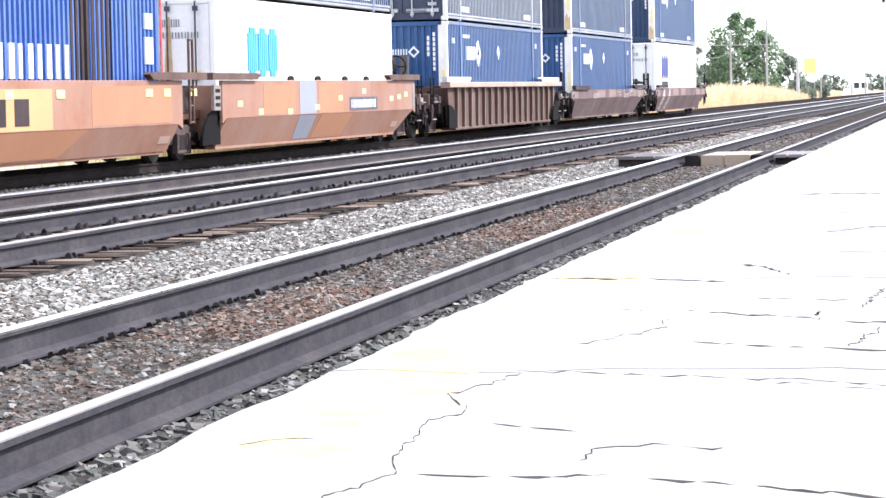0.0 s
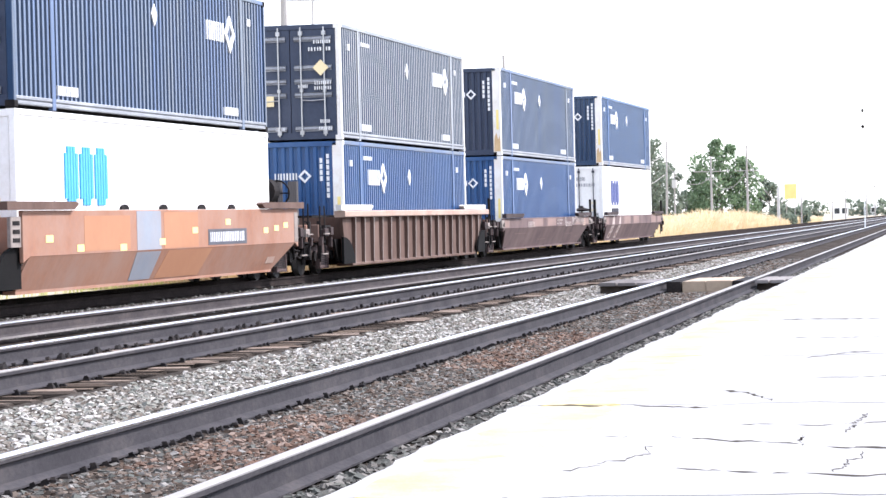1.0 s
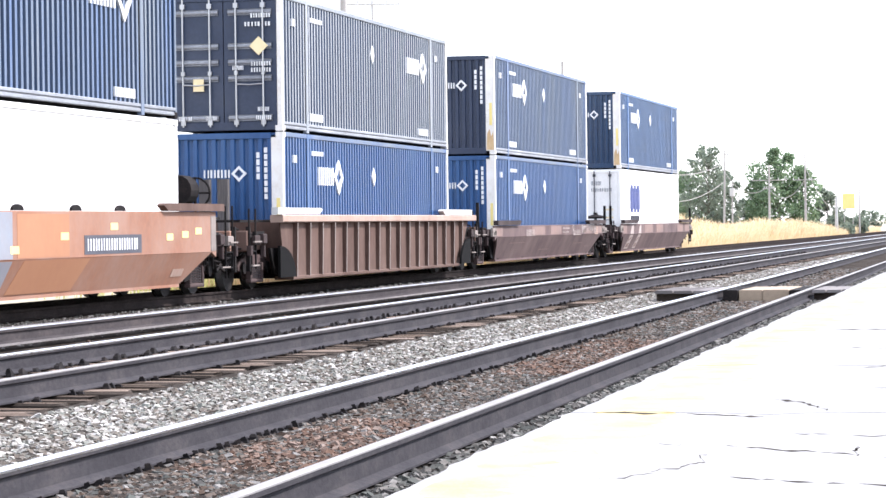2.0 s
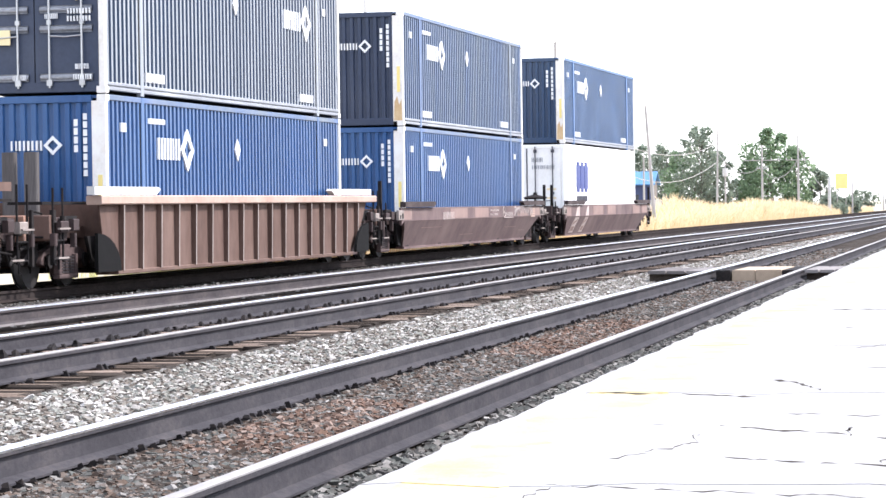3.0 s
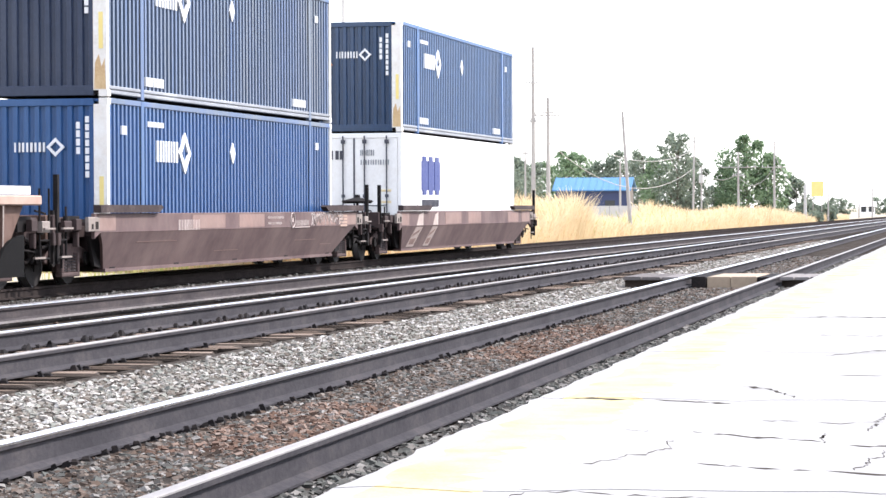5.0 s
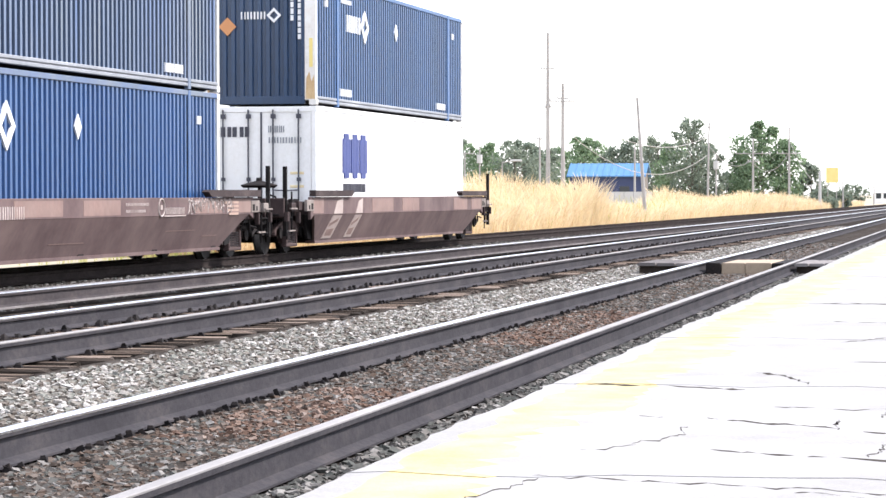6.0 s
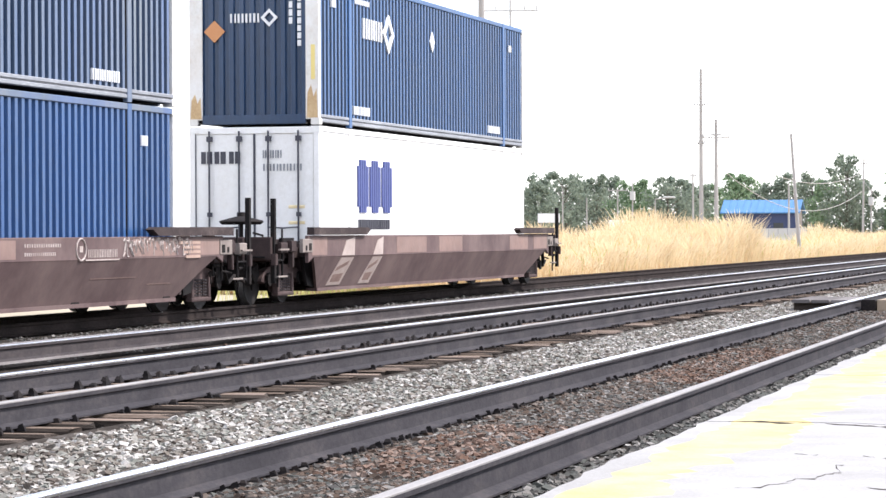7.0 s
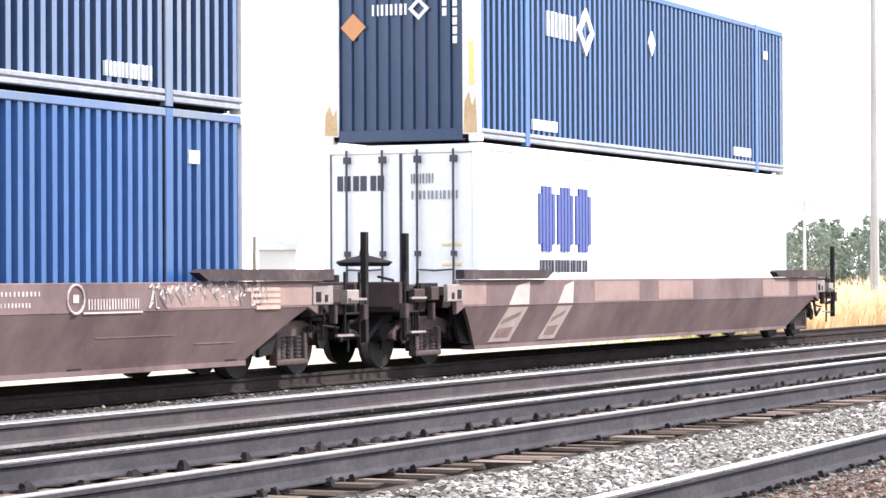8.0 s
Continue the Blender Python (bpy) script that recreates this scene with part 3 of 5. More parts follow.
def container(label, paint, end_paint, sill, smooth_side=False, front="panel", logo="diamond", post="white_post", side_posts=None):
    """A 53-foot box; origin at its near lower corner, x along the train, y away from the platform."""
    c = thing("shipping_container", label, "shipping container", "containers on the train")
    side_posts = side_posts or paint
    cuts = [0.16, 1.98, 14.17, L - 0.1]
    for k, y in ((0, 0.02), (1, W - 0.02)):
        for a, b in zip(cuts[:-1], cuts[1:]):
            s = corrugated(a, b, 0.2, H - 0.1, 0.235, 0.08 if not smooth_side else 0.008, y if k == 0 else -y)
            if k:
                s.v = [(x, -yy, z) for x, yy, z in s.v]
            sw = part("side_wall", s, M[paint], c, "corrugated side with lit ridges and shaded grooves painted in" if paint in GROOVE_SHADE else "")
            if paint in GROOVE_SHADE:
                # light and shade put into the paint: pale outer ridges, dark grooves
                sw.data.materials.append(M[GROOVE_SHADE[paint]])
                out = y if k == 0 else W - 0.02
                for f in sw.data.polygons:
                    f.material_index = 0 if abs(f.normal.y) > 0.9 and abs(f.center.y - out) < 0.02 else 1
        yy = 0.0 if k == 0 else W - 0.07
        part("bottom_rail", Geo().box(0.1, 1.88, yy, yy + 0.07, 0.135, 0.2, 0.012).box(2.08, 14.07, yy, yy + 0.07, 0.135, 0.2, 0.012).box(14.27, L - 0.1, yy, yy + 0.07, 0.135, 0.2, 0.012)
             .box(0.1, 1.88, yy, yy + 0.07, 0.05, 0.115, 0.012).box(2.08, 14.07, yy, yy + 0.07, 0.05, 0.115, 0.012).box(14.27, L - 0.1, yy, yy + 0.07, 0.05, 0.115, 0.012)
             .box(0.1, L - 0.1, yy + 0.03, yy + 0.06, 0.1, 0.15), M[sill], c, "scuffed steel bottom rail")
        # top rail of blue boxes painted paler, as if lit by the sky
        part("top_rail", Geo().box(0.1, L - 0.1, yy, yy + 0.07, H - 0.1, H, 0.01), M["navy_grey" if side_posts == "blue" else side_posts], c)
        for x in (1.98, 14.17):
            # dark strips painted in as the shadow lines beside the posts
            if k == 0 and not smooth_side:
                for xx in (x - 0.112, x + 0.088):
                    part("post_seam", Geo().box(xx, xx + 0.024, 0.012, 0.05, 0.2, H - 0.1), M["iron"], c, "dark strip painted as shadow beside a post")
            part("side_post", Geo().box(x - 0.09, x + 0.09, yy - 0.006, yy + 0.08, 0.0, H, 0.01), M[side_posts], c)
    part("roof", Geo().box(0.05, L - 0.05, 0.05, W - 0.05, H - 0.06, H - 0.015), M[paint], c)
    part("floor_frame", Geo().box(0.05, L - 0.05, 0.09, W - 0.09, 0.05, 0.16), M["iron"], c)
    for x in (0.0, L - 0.17):
        for y in (0.0, W - 0.17):
            for z in (0.0, H - 0.12):
                part("corner_casting", CASTINGS[post], None, c, at=pose(x, y, z))
    pw = 0.27 if front == "panel" else 0.12
    for x in (0.0, L - 0.12):
        for y in (0.0, W - pw):
            part("corner_post", Geo().box(x + 0.004, x + 0.12, y + 0.004, y + pw, 0.11, H - 0.11, 0.012), M[post], c)
        for za, zb in ((0.02, 0.2), (H - 0.14, H - 0.01)):
            part("end_beam", Geo().box(x + 0.01, x + 0.11, pw, W - pw, za, zb, 0.01), M[end_paint], c)
    # far end wall
    part("end_wall", Geo().box(L - 0.07, L - 0.03, pw, W - pw, 0.2, H - 0.14), M[end_paint], c)
    if front == "panel":
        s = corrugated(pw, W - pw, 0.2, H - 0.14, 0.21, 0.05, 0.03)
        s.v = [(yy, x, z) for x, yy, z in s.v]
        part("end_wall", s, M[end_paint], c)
        g = Geo()
        bars(g, 1.19, 1.94, 0.62, 0.17, 4, 5, 0.018, "y")
        part("lettering", g, M["paint_white"], c, "white unreadable marking as bars", kind="stuff")
        for y, hh in ((0.03, 0.75), (W - 0.25, 0.6)):
            g = Geo().tube([(xx, yy, z) for xx in (0.0, 0.03) for yy, z in ((y, 0.13), (y + 0.22, 0.13), (y + 0.2, hh * 0.8), (y + 0.13, hh), (y + 0.08, hh * 0.7), (y + 0.02, hh * 0.9))], 6)
            part("rust_patch", g, M["rust"], c, "orange rust on the corner post")
        part("label", Geo().box(-0.004, 0.02, 0.08, 0.16, 0.85, 1.5), M["sign_yellow"], c, "yellow label strip")
        g = ring_plate(Geo(), (0.99, 2.025), 0.17, 0.07, 0.018, "y")
        part("emblem", g, M["paint_white"], c, "white diamond emblem")
        g = Geo()
        for k in range(8):
            g.box(0.02, 0.05, 0.36, 0.43, 1.48 + 0.14 * k, 1.59 + 0.14 * k)
        for k in range(4):
            g.box(0.02, 0.05, 0.53, 0.6, 1.9 + 0.15 * k, 2.02 + 0.15 * k)
        part("number_marking", g, M["paint_white"], c, "white bars in place of a number", kind="stuff")
    else:
        dark = end_paint
        for y0, y1 in ((0.13, W / 2 - 0.01), (W / 2 + 0.01, W - 0.13)):
            d = part("door", Geo().box(0.03, 0.07, y0, y1, 0.2, H - 0.14), M[dark], c)
            if front == "ribs":
                for z in (0.22, 1.06, 1.4, 1.74, 2.46):
                    part("door_rib", Geo().box(-0.02, 0.05, y0 + 0.1, y1 - 0.1, z, z + 0.13, 0.05), M["sill"], d, "pale grey door rib")
            for y in (y0 + 0.28, y1 - 0.28):
                part("locking_bar", Geo().rod((-0.03, y, 0.1), (-0.03, y, H - 0.08), 0.02).box(-0.05, 0.03, y - 0.05, y + 0.05, 0.14, 0.24).box(-0.05, 0.03, y - 0.05, y + 0.05, H - 0.28, H - 0.18)
                     .box(-0.045, 0.03, y - 0.04, y + 0.04, 1.2, 1.28), M["logo_dark"] if front != "ribs" else M["steel"], d, "galvanised locking bar")
                part("door_handle", Geo().rod((-0.05, y, 1.0), (-0.05, y + (0.35 if y < (y0 + y1) / 2 else -0.35), 0.98), 0.014), M["steel"] if front == "ribs" else M["logo_dark"], d)
        if front == "ribs":
            part("placard", diamond(Geo(), (0.5, 1.8), 0.2, -0.05, "y"), M["placard"], c, "cream diamond sign")
            part("paper_label", Geo().box(-0.05, -0.02, 1.72, 1.95, 0.86, 1.12), M["placard"], c, "cream paper label")
            g = Geo()
            for z, a, b in ((2.4, 0.25, 0.7), (2.22, 0.25, 0.85), (1.38, 0.25, 0.7), (1.25, 0.25, 0.7), (1.3, 0.85, 1.1), (0.42, 0.3, 0.55), (0.24, 0.25, 0.6), (0.24, 1.45, 1.7), (0.24, 2.0, 2.3)):
                bars(g, a, z, b - a, 0.09, 4, int(z * 10), -0.045, "y")
            part("number_marking", g, M["paint_white"], c, "white bars in place of small print", kind="stuff")
        else:
            g = Geo()
            for y in (2.14, 1.87, 1.58):
                g.box(0.015, 0.05, y, y + 0.1, 2.2, 2.43).box(0.015, 0.05, y + 0.13, y + 0.22, 2.2, 2.43)
            part("lettering", g, M["logo_dark"], c, "dark block marking", kind="stuff")
            g = bars(Geo(), 0.76, 2.3, 0.4, 0.15, 4, 8, 0.015, "y")
            bars(g, 0.36, 2.06, 0.8, 0.13, 6, 9, 0.015, "y")
            part("number_marking", g, M["sill"], c, "grey bars in place of a number", kind="stuff")
            for z in (1.05, 1.35):
                part("rust_streak", Geo().box(0.018, 0.05, 0.3, 0.62, z, z + 0.06, 0.01), M["placard"], c, "yellowed label strip")
            part("door_gasket", Geo().box(0.012, 0.06, W / 2 - 0.02, W / 2 + 0.02, 0.2, H - 0.14), M["logo_dark"], c, "dark door seam")
            part("hinge_edge", Geo().box(0.012, 0.06, W - 0.13, W - 0.1, 0.2, H - 0.12), M["logo_dark"], c, "dark hinge seam")
    # writing on the side, as plain shapes
    if logo in ("diamond", "diamond_far"):
        x0 = 2.75 if logo == "diamond" else 11.4
        g = bars(Geo(), x0 + 0.1, 1.8, 1.35, 0.4, 4, 3)
        part("lettering", g, M["paint_white"], c, "white unreadable marking as bars", kind="stuff")
        part("emblem", ring_plate(Geo(), (x0 + 1.85, 1.99), 0.4, 0.17, -0.006, "x", 0.95), M["paint_white"], c, "white diamond emblem")
        part("white_placard", diamond(Geo(), (7.9, 2.05), 0.22, -0.006, "x", 0.75), M["paint_white"], c, "white diamond sign")
        g = bars(Geo(), 2.3, 2.44, 1.0, 0.1, 6, 11)
        bars(g, 2.2, 0.27, 1.1, 0.17, 6, 12)
        bars(g, 12.7, 0.27, 1.1, 0.17, 6, 14)
        bars(g, 0.8, 2.26, 0.28, 0.16, 3, 15)
        bars(g, 14.65, 2.26, 0.28, 0.16, 3, 16)
        part("number_marking", g, M["paint_white"], c, "white bars in place of small print", kind="stuff")
    elif logo:
        g = Geo()
        for k in range(3):
            x = 2.45 + k * 0.82
            for i in range(5):
                a = x + i * 0.145
                g.box(a, a + 0.115, -0.006, 0.034, 1.28 + (0.12 if i in (0, 4) else 0.0), 2.32 - (0.12 if i in (0, 4) else 0.0))
        part("lettering", g, M[logo], c, "large striped block marking", kind="stuff")
        part("number_marking", bars(Geo(), 2.5, 0.95, 2.2, 0.2, 8, 21), M["logo_dark"], c, "dark bars in place of small print", kind="stuff")
    return c


CASTINGS = {k: Geo().box(0, 0.17, -0.004, 0.166, 0, 0.12, 0.012).mesh("corner_casting", M[m]) for k, m in (("white_post", "white_post"), ("white", "white"), ("navy", "iron"))}


def truck():
    """A two-axle freight truck about its centre; x along the track, z from the rail."""
    t = new("truck")
    for s in (-1, 1):
        y = CX + s * 1.0
        g = Geo()
        o = [(-1.15, 0.42), (-0.95, 0.62), (-0.45, 0.72), (0.45, 0.72), (0.95, 0.62), (1.15, 0.42), (0.95, 0.38), (0.62, 0.5), (0.42, 0.5), (0.36, 0.22), (-0.36, 0.22), (-0.42, 0.5), (-0.62, 0.5), (-0.95, 0.38)]
        g.plate(o, y - 0.07, y + 0.07)
        ya_, yb_ = sorted((y + s * 0.02, y + s * 0.15))
        for x0, x1, z0, z1 in ((-0.45, -0.34, 0.22, 0.56), (0.34, 0.45, 0.22, 0.56), (-0.45, 0.45, 0.15, 0.23)):
            g.box(x0, x1, ya_, yb_, z0, z1, 0.015)
        part("side_frame", g, M["truck_brown"], t, bevel=0.012)
        g = Geo()
        for x in (-0.22, 0.0, 0.22):
            for k in range(6):
                g.rod((x, y + s * 0.06, 0.25 + 0.05 * k), (x, y + s * 0.06, 0.275 + 0.05 * k), 0.085, n=10)
        part("spring_set", g, M["rail_rust"], t, "rusty coil springs", kind="stuff")
        for x in (-0.86, 0.86):
            part("bearing", Geo().rod((x, y - 0.1, 0.46), (x, y + s * 0.14, 0.46), 0.12, n=12), M["iron"], t)
    part("bolster", Geo().box(-0.2, 0.2, CX - 1.0, CX + 1.0, 0.5, 0.72, 0.03), M["iron"], t)
    for x in (-0.86, 0.86):
        w = Geo()
        for s in (-1, 1):
            y = CX + s * 0.72
            w.rod((0, y - 0.065, 0), (0, y + 0.065, 0), 0.455, 0.455, 28)
            w.rod((0, y - s * 0.09, 0), (0, y - s * 0.065, 0), 0.485, 0.485, 28)
            w.rod((0, y + s * 0.06, 0), (0, y + s * 0.08, 0), 0.16, 0.14, 16)
        w.rod((0, CX - 0.9, 0), (0, CX + 0.9, 0), 0.08, n=10)
        ws = part("wheelset", w, M["wheel"], t, "steel wheels on an axle", at=pose(x, 0, 0.46))
        for s in (-1, 1):
            y = CX + s * 0.72
            part("tread", Geo().rod((0, y - 0.055, 0), (0, y + 0.055, 0), 0.459, 0.459, 28), M["steel"], ws, "polished wheel tread")
    return t


def well_car(label, paint, low_paint, sill_top, crease, ribs=False, deco="", short="", brake=""):
    """A 53-foot well car about the near lower corner of its load; z from the rail."""
    c = thing("well_car", label, "freight car", "well cars of the train")
    y0 = -0.19 if ribs else -0.27
    for k in (0, 1):
        fy = (lambda y: y) if k == 0 else (lambda y: W - y)
        if not ribs:
            xl, xr = (-0.5 if "left" in short else -1.5), (16.5 if "right" in short else 17.6)
            g = Geo().plate([(xl, sill_top), (xr, sill_top), (xr, crease - 0.1), (xr - 0.3, crease), (xl + 0.3, crease), (xl, crease - 0.1)], fy(y0), fy(y0 + 0.07))
            part("side_sill", g, M[paint], c, bevel=0.01)
            lean = lambda z, e=0.0: fy(y0 + 0.004 + e + 0.26 * max(0.0, (crease - z)) / 0.6)
            g = Geo().plate([(xl + 0.3, crease), (xr - 0.3, crease), (min(xr - 0.3, 16.9), crease - 0.18), (16.05, 0.25), (-0.25, 0.25), (max(-0.85, xl + 0.2), crease - 0.2)], lean, lambda z: lean(z, 0.05))
            part("lower_panel", g, M[low_paint], c, "slanting lower side panel, shaded and streaked")
            part("bottom_chord", Geo().box(-0.25, 16.05, min(fy(-0.02), fy(0.2)), max(fy(-0.02), fy(0.2)), 0.2, 0.26), M[low_paint], c)
        else:
            a, b = min(fy(y0 - 0.1), fy(-0.01)), max(fy(y0 - 0.1), fy(-0.01))
            part("top_chord", Geo().box(-1.1, 18.35, a, b, sill_top - 0.16, sill_top, 0.02), M["tan"], c, "sun-faded tan top chord")
            part("side_panel", Geo().plate([(-0.9, sill_top - 0.1), (17.9, sill_top - 0.1), (17.2, 0.75), (16.3, 0.22), (-0.1, 0.22), (-0.7, 0.75)], fy(-0.16), fy(-0.13)), M["ribbed"], c)
            for i in range(17):
                x = 0.15 + i * 1.035
                o = Geo().plate([(x - 0.028, sill_top - 0.16), (x + 0.028, sill_top - 0.16), (x + 0.028, 0.24), (x - 0.028, 0.24)], lambda z: fy(y0 - 0.075 + 0.03 * (sill_top - z) / sill_top), fy(-0.15))
                if k == 0 or i % 4 == 0:
                    # pale front and dark flanks: the light on the rib is in the paint
                    rb = part("rib", o, M["plate_worn"], c, "upright rib with its lit front painted pale")
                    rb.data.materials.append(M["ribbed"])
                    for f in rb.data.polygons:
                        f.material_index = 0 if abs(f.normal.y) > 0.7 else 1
            part("bottom_chord", Geo().box(-0.1, 16.3, min(fy(-0.22), fy(0.2)), max(fy(-0.22), fy(0.2)), 0.17, 0.25, 0.015), M["ribbed"], c)
        # gusset troughs on the top chord at both ends
        for a, b, s in ((-1.4, 2.0, 1), (14.4, 17.9, -1)):
            w0, w1 = (a, b) if s > 0 else (b, a)
            g = Geo().plate([(w0, sill_top + 0.01), (w0, sill_top + 0.15), (w1, sill_top + 0.15), (w1 + s * 0.15, sill_top + 0.11), (w1 - s * 0.1, sill_top + 0.01)], fy(y0 - 0.08), fy(y0 + 0.06))
            part("container_guide", g, M["guide_brown"] if paint == "brown" else M["ribbed"] if not ribs else M["concrete"], c, "angled guide plate on the top chord")
    # floor of the well
    for x in (0.2, 4.0, 8.0, 12.0, 15.7):
        part("cross_member", Geo().box(x - 0.15, x + 0.15, 0.0, W, 0.2, 0.36), M["iron"], c)
    part("well_floor", Geo().box(-0.2, 16.3, 0.12, 0.4, 0.3, 0.39).box(-0.2, 16.3, W - 0.4, W - 0.12, 0.3, 0.39), M["iron"], c)
    # ends
    for e, s in ((0.0, -1), (16.15, 1)):
        X = lambda d: e + s * d

        def bx(g, d0, d1, ya, yb, za, zb, ch=0.0):
            return g.box(min(X(d0), X(d1)), max(X(d0), X(d1)), ya, yb, za, zb, ch)
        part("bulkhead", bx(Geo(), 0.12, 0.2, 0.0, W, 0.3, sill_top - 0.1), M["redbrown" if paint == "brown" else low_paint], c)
        tag = "left" if s < 0 else "right"
        if tag in short:
            # joint end that shares a truck with the next unit
            part("end_platform", bx(Geo(), 0.2, 1.4, 0.3, W - 0.3, 0.82, 1.02), M[paint], c, bevel=0.01)
            part("articulation", bx(Geo(), 1.2, 1.72, CX - 0.3, CX + 0.3, 0.7, 1.0, 0.03), M["iron"], c)
            if s > 0:
                k = truck()
                k.parent = c
                k.matrix_basis = pose(X(1.76), 0, 0)
                g = Geo()
                for d in (0.7, 0.95):
                    g.rod((X(d), -0.3, 0.75), (X(d), -0.3, sill_top + 0.8), 0.028)
                for z in (0.78, 1.1, 1.4, sill_top + 0.1, sill_top + 0.78):
                    g.rod((X(0.7), -0.3, z), (X(0.95), -0.3, z), 0.022)
                part("ladder", g, M["ribbed"], c, "rusty grab ladder")
                # the shade at this end is put into the box's dark colour
                part("end_box", bx(Geo(), 0.4, 1.3, -0.22, 0.25, 0.95, sill_top - 0.1, 0.02), M["redbrown"], c, "end box coloured dark as if shaded")
            else:
                # curved guard over the shared truck
                o = [(X(0.35), 0.3)] + [(X(0.35 + 1.25 * math.sin(k * math.pi / 12)), 0.3 + 0.72 * math.cos(k * math.pi / 12)) for k in range(7)]
                part("mud_guard", Geo().plate(o, -0.17, -0.1), M["rubber"], c, "black curved mud guard")
                p_ = part("end_plate", bx(Geo(), 0.52, 1.0, y0 + 0.02, y0 + 0.09, sill_top - 0.6, sill_top - 0.1, 0.012), M["plate_worn"], c, "pale worn plate with dark slots")
                for i in range(3):
                    part("slot", bx(Geo(), 0.6, 0.92, y0 + 0.012, y0 + 0.04, sill_top - 0.52 + 0.14 * i, sill_top - 0.45 + 0.14 * i), M["iron"], p_)
                for xx in (5.0, 7.4, 10.0, 12.2):
                    part("hand_hold", Geo().plate([(xx + 0.24 * math.cos(k * math.pi / 6), sill_top + 0.004 + 0.1 * math.sin(k * math.pi / 6)) for k in range(7)], y0 + 0.01, y0 + 0.06), M["iron"], c, "small dark half-round hand hold")
            continue
        part("end_platform", bx(bx(Geo(), 0.2, 3.1, 0.35, W - 0.35, 0.82, 1.02), 2.9, 3.12, -0.1, W + 0.1, 0.8, 1.22, 0.02), M["redbrown" if paint == "brown" else paint], c, bevel=0.01)
        part("draft_sill", bx(Geo(), 0.2, 3.35, CX - 0.2, CX + 0.2, 0.62, 0.95), M["iron"], c)
        g = bx(Geo(), 3.3, 3.62, CX - 0.09, CX + 0.09, 0.72, 0.9)
        bx(g, 3.55, 3.8, CX - 0.16, CX + 0.14, 0.66, 0.96, 0.03)
        part("coupler", g, M["iron"], c)
        for y in (-0.12, W + 0.12):
            g = Geo()
            for d in (2.55, 3.0):
                g.rod((X(d), y, 0.45), (X(d), y, sill_top + 0.12), 0.02)
            for z in (0.5, 0.8, 1.1):
                g.rod((X(2.55), y, z), (X(3.0), y, z), 0.018)
            part("ladder", g, M["iron"], c, "dark steel grab ladder")
        g = Geo()
        pd_ = 3.3 if s > 0 else 2.75
        bx(g, pd_, pd_ + 0.09, -0.08, 0.0, 0.4, sill_top + 0.66 if paint == "brown" else 1.3)
        part("end_post", g, M["iron"], c)
        part("post_bracket", bx(Geo(), 2.7, pd_ + 0.05, -0.07, -0.01, 0.9, 1.0), M["iron"], c)
        part("end_stay", bx(Geo(), 1.7, 2.3, -0.06, 0.02, 0.95, 1.2), M["iron"], c)
        # pipes, levers and straps between the platform and the truck
        g = Geo()
        rr = random.Random(31 + int(s))
        for i in range(9):
            d, z, yy = rr.uniform(1.9, 3.1), rr.uniform(0.6, 1.25), rr.uniform(-0.05, 0.5)
            g.rod((X(d), yy, z), (X(d + rr.uniform(0.15, 0.5)), yy, z + rr.uniform(-0.05, 0.05)), rr.uniform(0.015, 0.035), n=6)
            g.rod((X(d), yy, z), (X(d), yy, z - rr.uniform(0.15, 0.4)), 0.018, n=6)
        part("brake_rigging", g, M["iron"], c, "dark brake pipes and levers", kind="stuff")
        # box coloured dark to stand for the shade under the platform
        part("end_box", bx(Geo(), 1.9, 2.9, 0.05, 0.5, 0.78, 1.18, 0.02), M["redbrown"], c, "end box coloured dark as if shaded")
        part("step_bar", bx(Geo(), 2.3, 2.8, -0.14, -0.1, 0.5, 0.53), M["plate_worn"], c, "worn bright step edge")
        part("step_bar", bx(Geo(), 2.5, 3.0, -0.24, -0.2, 0.98, 1.01), M["plate_worn"], c, "worn bright step edge")
        if ribs and s < 0:
            for ya_ in (1.0, 1.4):
                part("end_pillar", bx(Geo(), 0.6, 0.75, ya_, ya_ + 0.24, 0.95, 2.3, 0.02), M["pillar"], c, "tall grey steel end pillar")
        if paint == "orange":
            part("end_plate", bx(Geo(), 1.1, 1.42, y0 - 0.012, y0 + 0.05, 0.85, sill_top - 0.08, 0.012), M["plate_worn"], c, "tall pale worn end plate")
            slant = lambda o: (lambda z: y0 + 0.26 * (crease - z) / 0.6 + o)
            part("marking_plate", Geo().plate([(15.3, 0.4), (15.95, 0.4), (15.95, 0.54), (15.3, 0.54)], slant(-0.006), slant(0.02)), M["tan"], c, "small pale marking plate")
        if ribs:
            # the guard's solid black also stands for the shade around the truck
            o = [(X(1.35), 0.24)] + [(X(1.35 - 1.2 * math.sin(k * math.pi / 12)), 0.24 + 0.66 * math.cos(k * math.pi / 12)) for k in range(7)]
            part("mud_guard", Geo().plate(o, -0.3, -0.24), M["rubber"], c, "black curved mud guard")
        for d, z, w_, h_ in ((1.98, 0.95, 0.26, 0.2), (2.47, 0.93, 0.36, 0.19), (3.0, 0.72, 0.12, 0.2), (2.1, 0.68, 0.08, 0.24)):
            part("bracket", bx(Geo(), d, d + w_, -0.2, -0.1, z, z + h_, 0.015), M["plate_worn" if d == 2.47 and s > 0 else "redbrown"], c, "worn steel bracket")
        if paint == "brown":
            e_ = part("end_plate", bx(Geo(), 1.28, 1.86, y0 - 0.012, y0 + 0.05, 0.93, 1.18, 0.012), M["plate_worn"], c, "pale worn end plate with a dark slot")
